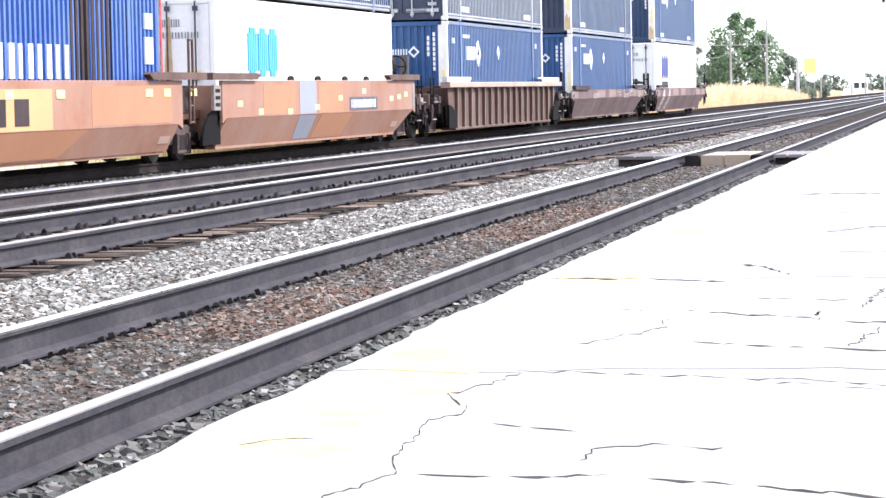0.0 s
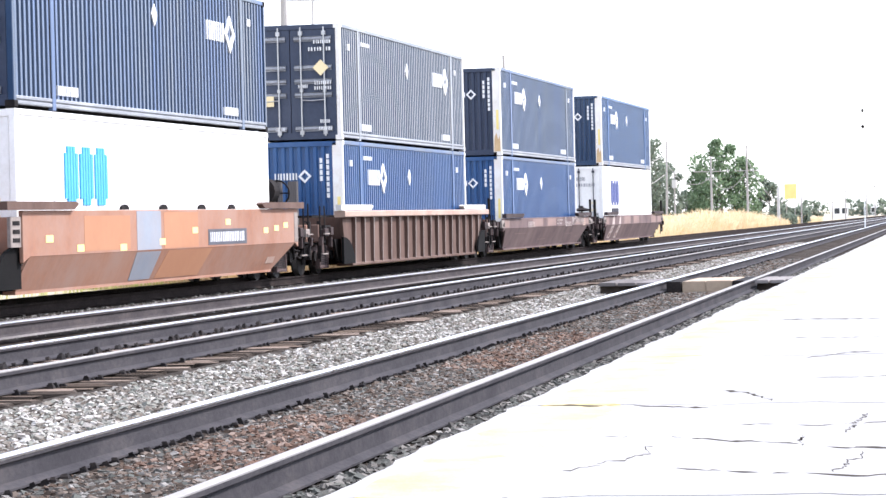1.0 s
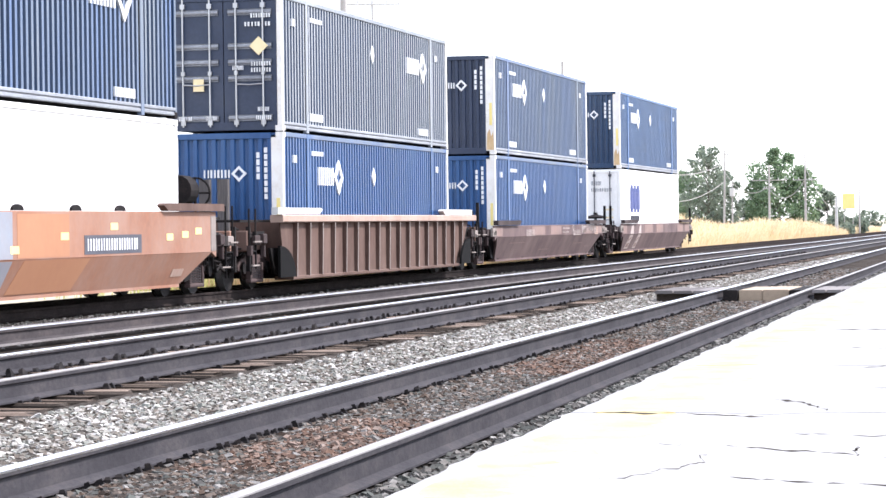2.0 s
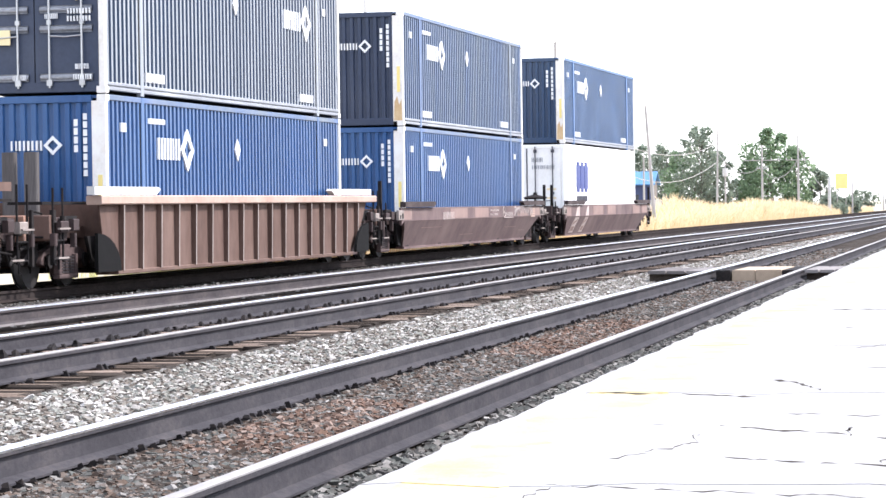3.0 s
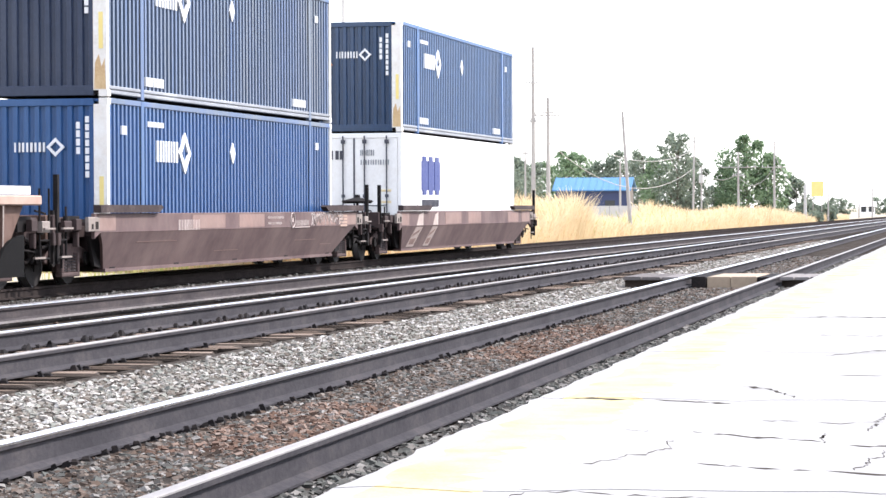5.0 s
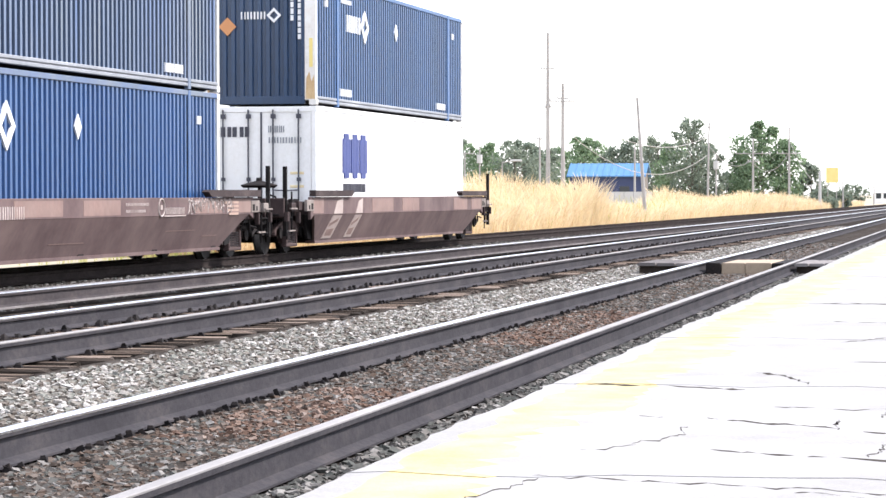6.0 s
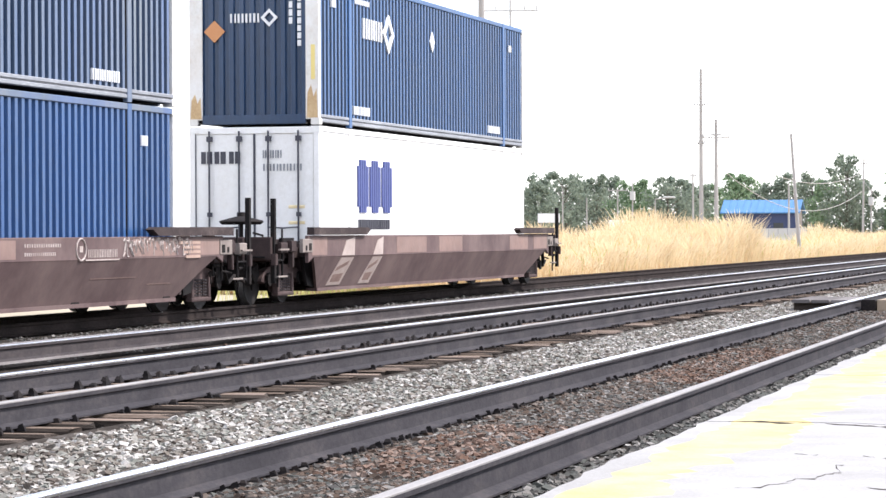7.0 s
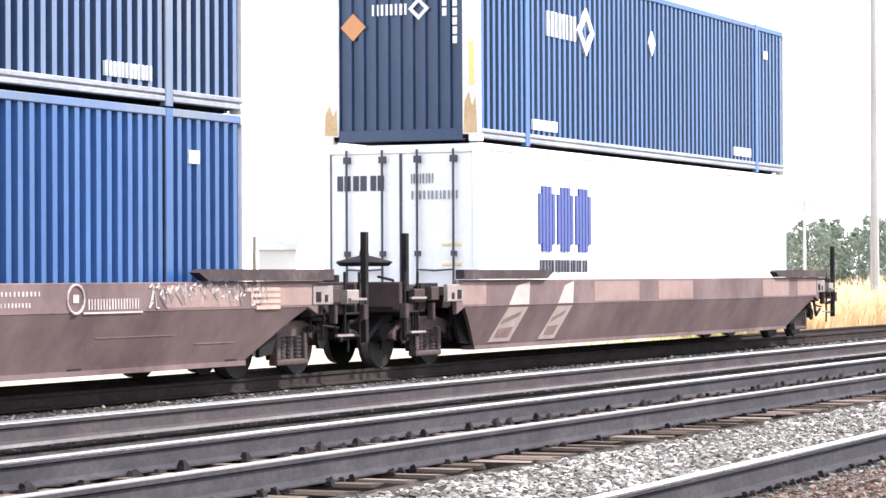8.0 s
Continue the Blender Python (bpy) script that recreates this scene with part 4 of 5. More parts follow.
            part("slot", bx(Geo(), 1.36, 1.5, y0 - 0.02, y0 + 0.02, 0.97, 1.1), M["iron"], e_)
            part("slot", bx(Geo(), 1.62, 1.7, y0 - 0.02, y0 + 0.02, 0.97, 1.06), M["iron"], e_)
        g = Geo().rod((X(2.9), 0.25, 0.72), (X(3.3), 0.32, 0.42), 0.03).rod((X(3.3), 0.32, 0.42), (X(3.75), 0.36, 0.55), 0.03)
        part("air_hose", g, M["iron"], c, "black rubber air hose")
        part("uncoupling_rod", Geo().rod((X(3.15), 0.0, 0.86), (X(3.15), CX, 0.9), 0.018), M["iron"], c)
        part("walkway_grating", bx(bx(Geo(), 0.5, 2.9, 0.1, 0.7, sill_top - 0.15, sill_top - 0.1), 0.5, 2.9, W - 0.7, W - 0.1, sill_top - 0.15, sill_top - 0.1), M["iron"], c)
        part("mud_plate", Geo().plate([(X(0.35), 0.28), (X(0.7), 0.32), (X(1.0), 0.85), (X(0.35), 0.85)], 0.02, 0.08), M["iron"], c)
        g = Geo()
        g.rod((X(2.75), 0.3, 0.55), (X(2.75), 0.9, 0.55), 0.17, n=12)
        part("air_reservoir", g, M["iron"], c)
        part("brake_cylinder", Geo().rod((X(2.2), 1.4, 1.02), (X(2.2), 1.4, 1.32), 0.12, n=10), M["iron"], c)
        k = truck()
        k.parent = c
        k.matrix_basis = pose(X(1.55), 0, 0)
    if brake:
        left = brake == "dish"
        bx_, bz = (-3.1, sill_top + 0.25) if left else (16.15 + 2.75, sill_top + 0.18)
        g = Geo()
        if left:
            # shallow dished wheel on an upright shaft
            ring = lambda rr, z: [(bx_ + rr * math.cos(math.pi * k / 12), 0.45 + rr * math.sin(math.pi * k / 12), z) for k in range(24)]
            g.tube(ring(0.34, bz - 0.05) + ring(0.4, bz) + ring(0.38, bz + 0.02) + ring(0.07, bz + 0.1) + ring(0.06, bz + 0.17), 24)
            g.rod((bx_, 0.45, 0.9), (bx_, 0.45, bz), 0.035)
        else:
            q = lambda t_: (bx_, 0.55 + 0.3 * math.cos(t_), bz + 0.2 + 0.3 * math.sin(t_))
            for i in range(16):
                g.rod(q(2 * math.pi * i / 16), q(2 * math.pi * (i + 1) / 16), 0.022, n=6)
            for i in range(0, 16, 4):
                g.rod(q(2 * math.pi * i / 16), (bx_, 0.55, bz + 0.2), 0.02, n=6)
            g.rod((bx_, 0.55, 0.9), (bx_, 0.55, bz + 0.1), 0.03)
            part("brake_housing", Geo().rod((bx_ - 0.55, 0.75, bz + 0.25), (bx_ - 0.05, 0.75, bz + 0.25), 0.3, n=16), M["iron"], c, "dark round brake housing")
        part("hand_brake", g, M["iron"], c, "dark hand brake wheel")
    # markings as plain shapes
    y = y0 - 0.006

    def low_patch(x0, x1, x2, x3, m_, label):
        part("paint_patch", Geo().plate([(x0, 0.28), (x1, 0.28), (x3, crease - 0.015), (x2, crease - 0.015)], lambda z: y0 + 0.26 * (crease - z) / 0.6 - 0.004, lambda z: y0 + 0.26 * (crease - z) / 0.6 + 0.02), M[m_], c, label)

    def top_patch(x0, x1, za, zb, m_, label):
        part("paint_patch", Geo().box(x0, x1, y + 0.002, y + 0.03, za, zb), M[m_], c, label)
    if paint == "brown":
        for x0, x1 in ((-1.3, -0.4), (4.2, 6.4), (7.4, 9.3), (13.6, 15.4), (16.0, 17.4)):
            top_patch(x0, x1, crease + 0.04, sill_top - 0.04, "brown_patch", "pinkish faded repaint patch")
    if deco == "orange_number":
        low_patch(7.3, 10.2, 7.6, 10.6, "orange_patch", "brighter orange repaint patch")
        low_patch(5.7, 7.0, 5.6, 7.1, "patch", "pale blue repaint patch")
        top_patch(7.3, 9.6, crease + 0.03, sill_top - 0.05, "orange_patch", "brighter orange repaint patch")
        top_patch(2.6, 5.2, crease + 0.05, sill_top - 0.1, "orange_patch", "brighter orange repaint patch")
    if deco == "orange_big":
        low_patch(5.0, 9.9, 5.2, 11.0, "orange_patch", "brighter orange repaint patch")
        top_patch(11.2, 15.8, crease + 0.05, sill_top - 0.1, "orange_patch", "brighter orange repaint patch")
    if deco == "orange_number":
        g = Geo().box(10.3, 13.2, y, y + 0.03, sill_top - 0.72, sill_top - 0.4)
        part("number_panel", g, M["logo_dark"], c, "dark panel with white bars")
        part("number_marking", bars(Geo(), 10.45, sill_top - 0.66, 2.6, 0.2, 10, 31, y - 0.005), M["paint_white"], c, "white bars in place of a number", kind="stuff")
        part("paint_patch", Geo().box(5.6, 7.1, y, y + 0.03, crease + 0.02, sill_top - 0.02), M["patch"], c, "pale blue repaint patch")
        for x, z in ((0.6, 0.42), (2.2, 0.6), (4.6, 0.62), (7.0, 0.55), (9.2, 0.35), (11.6, 0.2), (14.6, 0.4), (15.5, 0.36), (16.3, 0.3)):
            part("reflector", Geo().box(x, x + 0.36, y - 0.002, y + 0.03, sill_top - z - 0.12, sill_top - z), M["sign_yellow"], c, "yellow reflective square")
    elif deco == "orange_big":
        part("logo_panel", Geo().box(2.6, 9.2, y, y + 0.03, crease + 0.02, sill_top - 0.14), M["logo_panel"], c, "faded yellow marking panel")
        g = Geo()
        for x in (4.0, 5.2, 6.25, 7.3):
            g.box(x + 0.12, x + 0.78, y - 0.006, y + 0.03, crease + 0.1, sill_top - 0.3)
        part("lettering", g, M["redbrown"], c, "large dark block marking", kind="stuff")
        for x in (7.0, 9.4, 14.2, 15.3, 17.0):
            part("reflector", Geo().box(x, x + 0.4, y - 0.01, y + 0.03, sill_top - 0.3, sill_top - 0.16), M["sign_yellow"], c, "yellow reflective square")
    elif deco == "brown_emblem":
        g = Geo()
        for i in range(14):
            p, q = [(11.58 + 0.18 * math.cos(t_), y, sill_top - 0.18 + 0.16 * math.sin(t_)) for t_ in (2 * math.pi * i / 14, 2 * math.pi * (i + 1) / 14)]
            g.rod(p, q, 0.015, n=6)
        g.box(11.52, 11.64, y - 0.004, y + 0.03, sill_top - 0.22, sill_top - 0.13)
        bars(g, 11.85, sill_top - 0.3, 1.15, 0.12, 9, 41, y)
        g.box(11.75, 13.05, y, y + 0.03, sill_top - 0.345, sill_top - 0.325)
        bars(g, 3.3, sill_top - 0.33, 1.4, 0.2, 7, 42, y)
        bars(g, 9.6, sill_top - 0.14, 1.3, 0.05, 8, 43, y)
        bars(g, 9.6, sill_top - 0.26, 1.1, 0.05, 8, 44, y)
        part("lettering", g, M["chalk"], c, "pale painted bars in place of writing", kind="stuff")
        for i, (xa, xb) in enumerate(((15.55, 16.5), (15.7, 16.5), (15.75, 16.5), (15.85, 16.5))):
            part("paint_stripe", Geo().box(xa, xb, y - 0.004, y + 0.03, sill_top - 0.12 - 0.075 * i, sill_top - 0.075 - 0.075 * i), M["tan"], c, "faded orange stripe")
        for xa, xb, z in ((1.0, 3.4, 0.72), (6.2, 7.9, 0.48), (12.2, 14.0, 0.62), (14.6, 15.6, 0.5)):
            part("scratch", Geo().plate([(xa, z - 0.006), (xb, z - 0.006), (xb, z + 0.006), (xa, z + 0.006)], lambda zz: y0 + 0.26 * (crease - zz) / 0.6 - 0.002, lambda zz: y0 + 0.26 * (crease - zz) / 0.6 + 0.02), M["brown_patch"], c, "thin dull scratch")
        g = Geo()
        r = random.Random(5)
        for i in range(60):
            x, z = 13.2 + i * 0.049, sill_top - 0.035 - r.uniform(0, 0.05)
            p = (x, y, z)
            for j in range(r.choice((2, 3, 3, 4))):
                q = (p[0] + r.uniform(-0.05, 0.09), y, max(sill_top - 0.3, min(sill_top - 0.02, p[2] + r.choice((-1, -1, 0.7)) * r.uniform(0.02, 0.11))))
                g.rod(p, q, 0.012, n=4)
                p = q
        part("chalk_scribble", g, M["chalk"], c, "pale scribbled lines", kind="stuff")
    elif deco == "brown_pale":
        lean_y = lambda o: (lambda z: y0 + 0.26 * (crease - z) / 0.6 + o)
        for x, wd in ((0.2, 0.85), (2.25, 0.7)):
            p_ = part("paint_patch", Geo().plate([(x, 0.3), (x + wd, 0.3), (x + wd + 0.25, crease - 0.02), (x + 0.3, crease - 0.02)], lean_y(-0.006), lean_y(0.02)), M["pale"], c, "pale paint patch")
            part("patch_edge", Geo().plate([(x + 0.16, 0.36), (x + wd - 0.12, 0.36), (x + wd - 0.06, 0.52), (x + 0.2, 0.5)], lean_y(-0.01), lean_y(0.02)), M["brown_patch"], p_, "dull brown panel in the patch")
            part("patch_edge", Geo().plate([(x + 0.22, 0.56), (x + wd, 0.68), (x + wd + 0.04, 0.76), (x + 0.26, 0.64)], lean_y(-0.01), lean_y(0.02)), M["brown_patch"], p_, "dull brown panel in the patch")
            part("paint_patch", Geo().plate([(x + 0.3, crease + 0.02), (x + wd + 0.25, crease + 0.02), (x + wd + 0.3, sill_top - 0.03), (x + 0.6, sill_top - 0.1)], y - 0.002, y + 0.02), M["pale"], c, "pale paint patch")
    return c


CARS = [
    well_car("rusty brown smooth-sided well car, last of the train", "brown", "brown", 1.24, 0.84, deco="brown_pale", brake="dish"),
    well_car("rusty brown smooth-sided well car with pale emblem", "brown", "brown", 1.24, 0.90, deco="brown_emblem"),
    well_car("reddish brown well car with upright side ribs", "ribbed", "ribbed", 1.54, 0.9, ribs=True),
    well_car("faded orange well car with pale blue patch", "orange", "orange", 1.59, 0.82, deco="orange_number", short="left", brake="upright"),
    well_car("faded orange well car with big dark lettering", "orange", "orange", 1.59, 0.75, deco="orange_big", short="right"),
]
UP, LOW = 3.319, 0.40
LOADS = [
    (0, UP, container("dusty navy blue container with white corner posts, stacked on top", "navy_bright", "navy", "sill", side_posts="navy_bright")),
    (0, LOW, container("smooth white container with large dark blue lettering", "white", "white", "white", True, "doors", "logo_blue", "white", "white")),
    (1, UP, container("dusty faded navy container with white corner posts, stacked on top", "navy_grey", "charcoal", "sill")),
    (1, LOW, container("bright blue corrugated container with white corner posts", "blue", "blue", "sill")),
    (2, UP, container("pale navy container with dark ribbed doors", "navy_pale", "charcoal", "sill", front="ribs", logo="diamond_far", post="white_post")),
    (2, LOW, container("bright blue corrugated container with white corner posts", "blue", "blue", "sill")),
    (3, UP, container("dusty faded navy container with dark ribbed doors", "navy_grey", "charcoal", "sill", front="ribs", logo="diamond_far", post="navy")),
    (3, LOW, container("smooth white container with large cyan lettering", "white", "white", "white", True, "doors", "logo_cyan", "white", "white")),
    (4, LOW, container("old blue corrugated container with white lettering", "blue_old", "blue_old", "blue_old", logo="")),
    (4, UP, container("dusty navy blue container with white corner posts, stacked on top", "navy", "navy", "sill")),
]
# orange warning sign on the end of the last upper box
part("warning_sign", diamond(Geo(), (2.08, 1.78), 0.21, 0.012, "y"), M["amber"], LOADS[0][2], "orange diamond warning sign")

old_box = LOADS[8][2]
part("repair_panel", corrugated(11.0, 13.2, 0.21, H - 0.11, 0.28, 0.08, 0.008), M["redbrown"], old_box, "dark brown side panel")
part("lettering", bars(bars(Geo(), 2.2, 1.22, 8.9, 0.58, 10, 77), 3.0, 2.5, 1.2, 0.2, 4, 78), M["paint_white"], old_box, "large white marking as bars", kind="stuff")
part("number_marking", bars(Geo().box(15.1, 15.55, -0.008, 0.03, 1.5, 2.0), 15.1, 2.15, 0.5, 0.3, 3, 79, -0.008), M["paint_white"], old_box, "white label and bars", kind="stuff")
part("edge_stripe", Geo().box(L - 0.12, L - 0.02, -0.01, 0.0, 0.15, H - 0.12), M["red"], old_box, "red edge stripe")
part("rust_streak", Geo().tube([(xx, yy, z) for xx in (0.012, 0.05) for yy, z in ((0.85, 0.3), (1.05, 0.3), (1.1, 1.2), (1.02, 2.5), (0.96, 2.5), (0.9, 1.0))], 6), M["rust"], LOADS[7][2], "brown rust streak down the doors")

# ---- timber crossing over the near track ----
cross = thing("timber_crossing", "weathered timber plank crossing laid over the near track", "crossing", kind="structure")
for i, (y0, y1) in enumerate(((-1.1, -0.85), (-0.83, -0.58), (-0.56, -0.32), (-0.3, -0.08), (0.1, 0.3), (0.31, 0.74), (0.75, 1.14), (1.16, 1.4), (1.6, 1.9), (1.93, 2.23), (2.26, 2.56))):
    r = random.Random(i)
    a = Y_A + 0.017 * 46
    # the two dark blocks stand in for the shade in the flangeway gaps
    part("plank", Geo().box(46.0 + r.uniform(-0.06, 0.06), 48.4 + r.uniform(-0.06, 0.06), a + y0, a + y1, -0.06 if not 4 <= i <= 7 else -0.19, -0.006 + r.uniform(-0.006, 0.006), 0.012), M["iron" if i in (4, 7) else "timber" if i in (5, 6) else "plank_grey"], cross, "" if i not in (4, 7) else "dark block standing in for a shaded flangeway gap")
for y0, y1 in ((-1.08, -0.1), (1.62, 2.54)):
    part("bearer", Geo().box(46.12, 46.4, a + y0, a + y1, -0.2, -0.062, 0.01), M["tie_side"], cross, "dark bearer under the planks")
    part("bearer", Geo().box(47.9, 48.2, a + y0, a + y1, -0.2, -0.062, 0.01), M["tie_side"], cross, "dark bearer under the planks")

# ---- cracks in the platform, filled with dirt ----


def dirt_crack(pts, w=0.022, seed=0):
    r = random.Random(seed)
    line = []
    for (xa, ya), (xb, yb) in zip(pts[:-1], pts[1:]):
        n = max(2, int(math.hypot(xb - xa, yb - ya) / 0.05))
        line += [(xa + (xb - xa) * k / n, ya + (yb - ya) * k / n) for k in range(n)]
    line.append(pts[-1])
    g = Geo()
    n = len(line)
    vs, off = [], 0.0
    for k, (x, y) in enumerate(line):
        off = off * 0.75 + r.uniform(-0.055, 0.055)
        h = 0.7 * w * r.choice((0.03, 0.1, 0.4, 0.8, 1.0, 1.0, 1.8)) * (0.3 if k in (0, n - 1) else 1.0)
        vs += [(x + off - h, y + off * 0.45, PLAT_Z + 0.0015), (x + off + h, y + off * 0.45 + 0.006, PLAT_Z + 0.0015)]
    g.add(vs, [(2 * k, 2 * k + 1, 2 * k + 3, 2 * k + 2) for k in range(n - 1)])
    part("crack", g, M["crackfill"], plat, "thin dark dirt-filled crack")


dirt_crack([(16.23, 2.72), (16.15, 2.2), (15.84, 1.63)], 0.06, 1)
dirt_crack([(13.81, 1.61), (13.26, 0.88), (13.1, 0.61), (12.9, -0.2)], 0.045, 2)
dirt_crack([(12.18, 1.43), (11.89, 0.94), (11.84, 0.6), (11.7, -0.3)], 0.03, 3)
dirt_crack([(10.92, 2.01), (10.84, 1.75), (10.68, 1.11), (10.3, 0.3)], 0.016, 4)
dirt_crack([(10.77, 1.94), (10.39, 1.99), (10.09, 2.1), (9.78, 2.02)], 0.022, 5)
dirt_crack([(9.64, 1.93), (9.17, 1.96), (8.55, 1.9), (7.91, 1.81), (7.73, 1.87), (7.45, 1.89), (6.6, 1.8)], 0.014, 6)
dirt_crack([(7.93, 1.82), (8.01, 1.57), (7.89, 1.2), (7.76, 0.74), (7.57, 0.36), (7.3, -0.4)], 0.022, 7)
dirt_crack([(9.18, 1.77), (9.08, 1.49)], 0.025, 8)
dirt_crack([(8.25, 1.31), (8.52, 1.29), (8.6, 1.11), (8.55, 0.9)], 0.014, 9)
dirt_crack([(17.44, 1.74), (17.21, 1.56), (16.43, 1.32)], 0.08, 10)
dirt_crack([(14.0, 0.76), (14.55, 0.75), (15.35, 0.74)], 0.03, 11)
dirt_crack([(13.93, 1.99), (13.85, 1.85)], 0.04, 12)
dirt_crack([(10.46, 0.91), (10.24, 0.48)], 0.012, 13)
dirt_crack([(8.58, 2.49), (8.67, 2.24)], 0.014, 14)
dirt_crack([(11.96, 1.96), (12.35, 1.79)], 0.02, 15)
dirt_crack([(21.11, 1.48), (22.04, 1.02)], 0.06, 16)
dirt_crack([(28.54, 2.17), (28.64, 2.01), (28.4, 1.2)], 0.08, 17)
dirt_crack([(13.3, 0.95), (13.9, 1.0)], 0.05, 18)
dirt_crack([(11.9, 0.7), (12.9, 0.62)], 0.025, 19)
dirt_crack([(14.6, 1.35), (14.5, 0.95), (14.7, 0.5), (14.55, -0.1)], 0.025, 22)
dirt_crack([(18.6, 1.3), (18.8, 0.7), (18.6, 0.2)], 0.03, 23)
dirt_crack([(12.35, 1.79), (12.75, 1.62), (13.3, 1.66)], 0.018, 24)
dirt_crack([(24.5, 1.9), (24.3, 1.3), (24.6, 0.8)], 0.04, 25)

# ---- loose stones ----
ROCK_V = np.array([(x, y, z) for z in (-1, 1) for y in (-1, 1) for x in (-1, 1)]) * 0.72
ROCK_F = np.array([(0, 2, 3), (0, 3, 1), (4, 5, 7), (4, 7, 6), (0, 1, 5), (0, 5, 4), (2, 6, 7), (2, 7, 3), (0, 4, 6), (0, 6, 2), (1, 3, 7), (1, 7, 5)])


def gravel(n, x0, x1, y_lo, y_hi, size, name, material, label, lift=0.0, falloff=1.6):
    """n stones between two lines y(x), thicker near x0."""
    u = rng.random(n)
    x = x0 + (x1 - x0) * u ** falloff
    y = y_lo(x) + (y_hi(x) - y_lo(x)) * rng.random(n)
    s = size * 0.62 * np.clip(np.exp(rng.normal(0, 0.33, n)), 0.4, 1.9) * (1 + np.clip((x - 30) / 90, 0, 0.5))
    z = np.empty(n)
    for k in range(n):
        pr = LEVEL(x[k])
        z[k] = np.interp(y[k], pr[0], pr[1])
    z += lift + s * rng.uniform(-0.15, 0.35, n)
    v = ROCK_V[None] * (1 + rng.uniform(-0.38, 0.25, (n, 8, 3)))
    v = v * rng.uniform((0.75, 0.7, 0.6), (1.25, 1.1, 1.0), (n, 3))[:, None, :]
    # each stone turned its own way
    q = rng.normal(size=(n, 4))
    q /= np.linalg.norm(q, axis=1)[:, None]
    w, u, k, m = q.T
    turn = np.stack([1 - 2 * (k * k + m * m), 2 * (u * k - m * w), 2 * (u * m + k * w),
                     2 * (u * k + m * w), 1 - 2 * (u * u + m * m), 2 * (k * m - u * w),
                     2 * (u * m - k * w), 2 * (k * m + u * w), 1 - 2 * (u * u + k * k)], -1).reshape(n, 3, 3)
    v = np.einsum("nij,nkj->nki", turn, v) * np.array([1.08, 1.08, 0.68]) * s[:, None, None] + np.stack([x, y, z], -1)[:, None, :]
    f = (ROCK_F[None] + 8 * np.arange(n)[:, None, None]).reshape(-1, 3)
    return soup(name, v.reshape(-1, 3), f, M[material], label, "gravel")


LEVEL_XS = [4 + 2 * i for i in range(120)]
LEVEL_ROWS = {x: list(zip(*lines_at(x))) for x in LEVEL_XS}
LEVEL = lambda x: LEVEL_ROWS[min(LEVEL_XS[-1], max(4, 2 * round(float(x) / 2)))]
ya = lambda x: Y_A + 0.017 * x
yc = lambda x: Y_C + 0.007 * x
ye = lambda x: Y_E + 0.004 * x
gravel(17550, 5, 75, lambda x: ya(x) - 0.75, lambda x: ya(x) - 0.07, 0.034, "gravel", "stone_dark", "grey crushed stones between the platform and the near rail", 0.0)
gravel(30000, 6, 75, lambda x: ya(x) + 0.07, lambda x: ya(x) + GAUGE - 0.09, 0.028, "gravel", "stone_dark", "dark grey crushed stones between the near rails", -0.008)
gravel(21000, 6, 75, lambda x: ya(x) + 0.15, lambda x: ya(x) + GAUGE - 0.09, 0.027, "gravel", "stone_brown", "dirty brown crushed stones between the near rails", -0.004)
gravel(74000, 8, 110, lambda x: ya(x) + GAUGE + 0.06, lambda x: yc(x) - 0.6, 0.031, "gravel", "stone", "pale grey crushed stones between two tracks", 0.0)
gravel(7000, 10, 80, lambda x: yc(x) - 0.75, lambda x: yc(x) - 0.38, 0.032, "gravel", "stone", "grey stones among the tie ends", -0.03)
gravel(16200, 10, 80, lambda x: yc(x) + 0.1, lambda x: yc(x) + GAUGE - 0.1, 0.03, "gravel", "stone_brown", "dark stones between the rails", -0.02)
gravel(9000, 14, 130, lambda x: yc(x) + GAUGE + 0.1, lambda x: ye(x) - 0.1, 0.03, "gravel", "stone_brown", "dark crushed stones between two tracks", -0.01)
gravel(17000, 16, 150, lambda x: ye(x) + 0.1, lambda x: 0 * x + Y_F - 0.15, 0.031, "gravel", "stone_dark", "dark grey crushed stones beside the train's track", 0.0)
gravel(900, 14.5, 18.5, lambda x: ya(x) + 0.35, lambda x: ya(x) + GAUGE - 0.25, 0.03, "gravel", "stone_red", "rust-stained red-brown stones between the near rails", 0.002, 1.0)
gravel(1500, 24, 31, lambda x: ya(x) + 0.3, lambda x: ya(x) + GAUGE - 0.2, 0.03, "gravel", "stone_red", "rust-stained red-brown stones between the near rails", 0.002, 1.0)

# ---- dry reeds behind the train ----


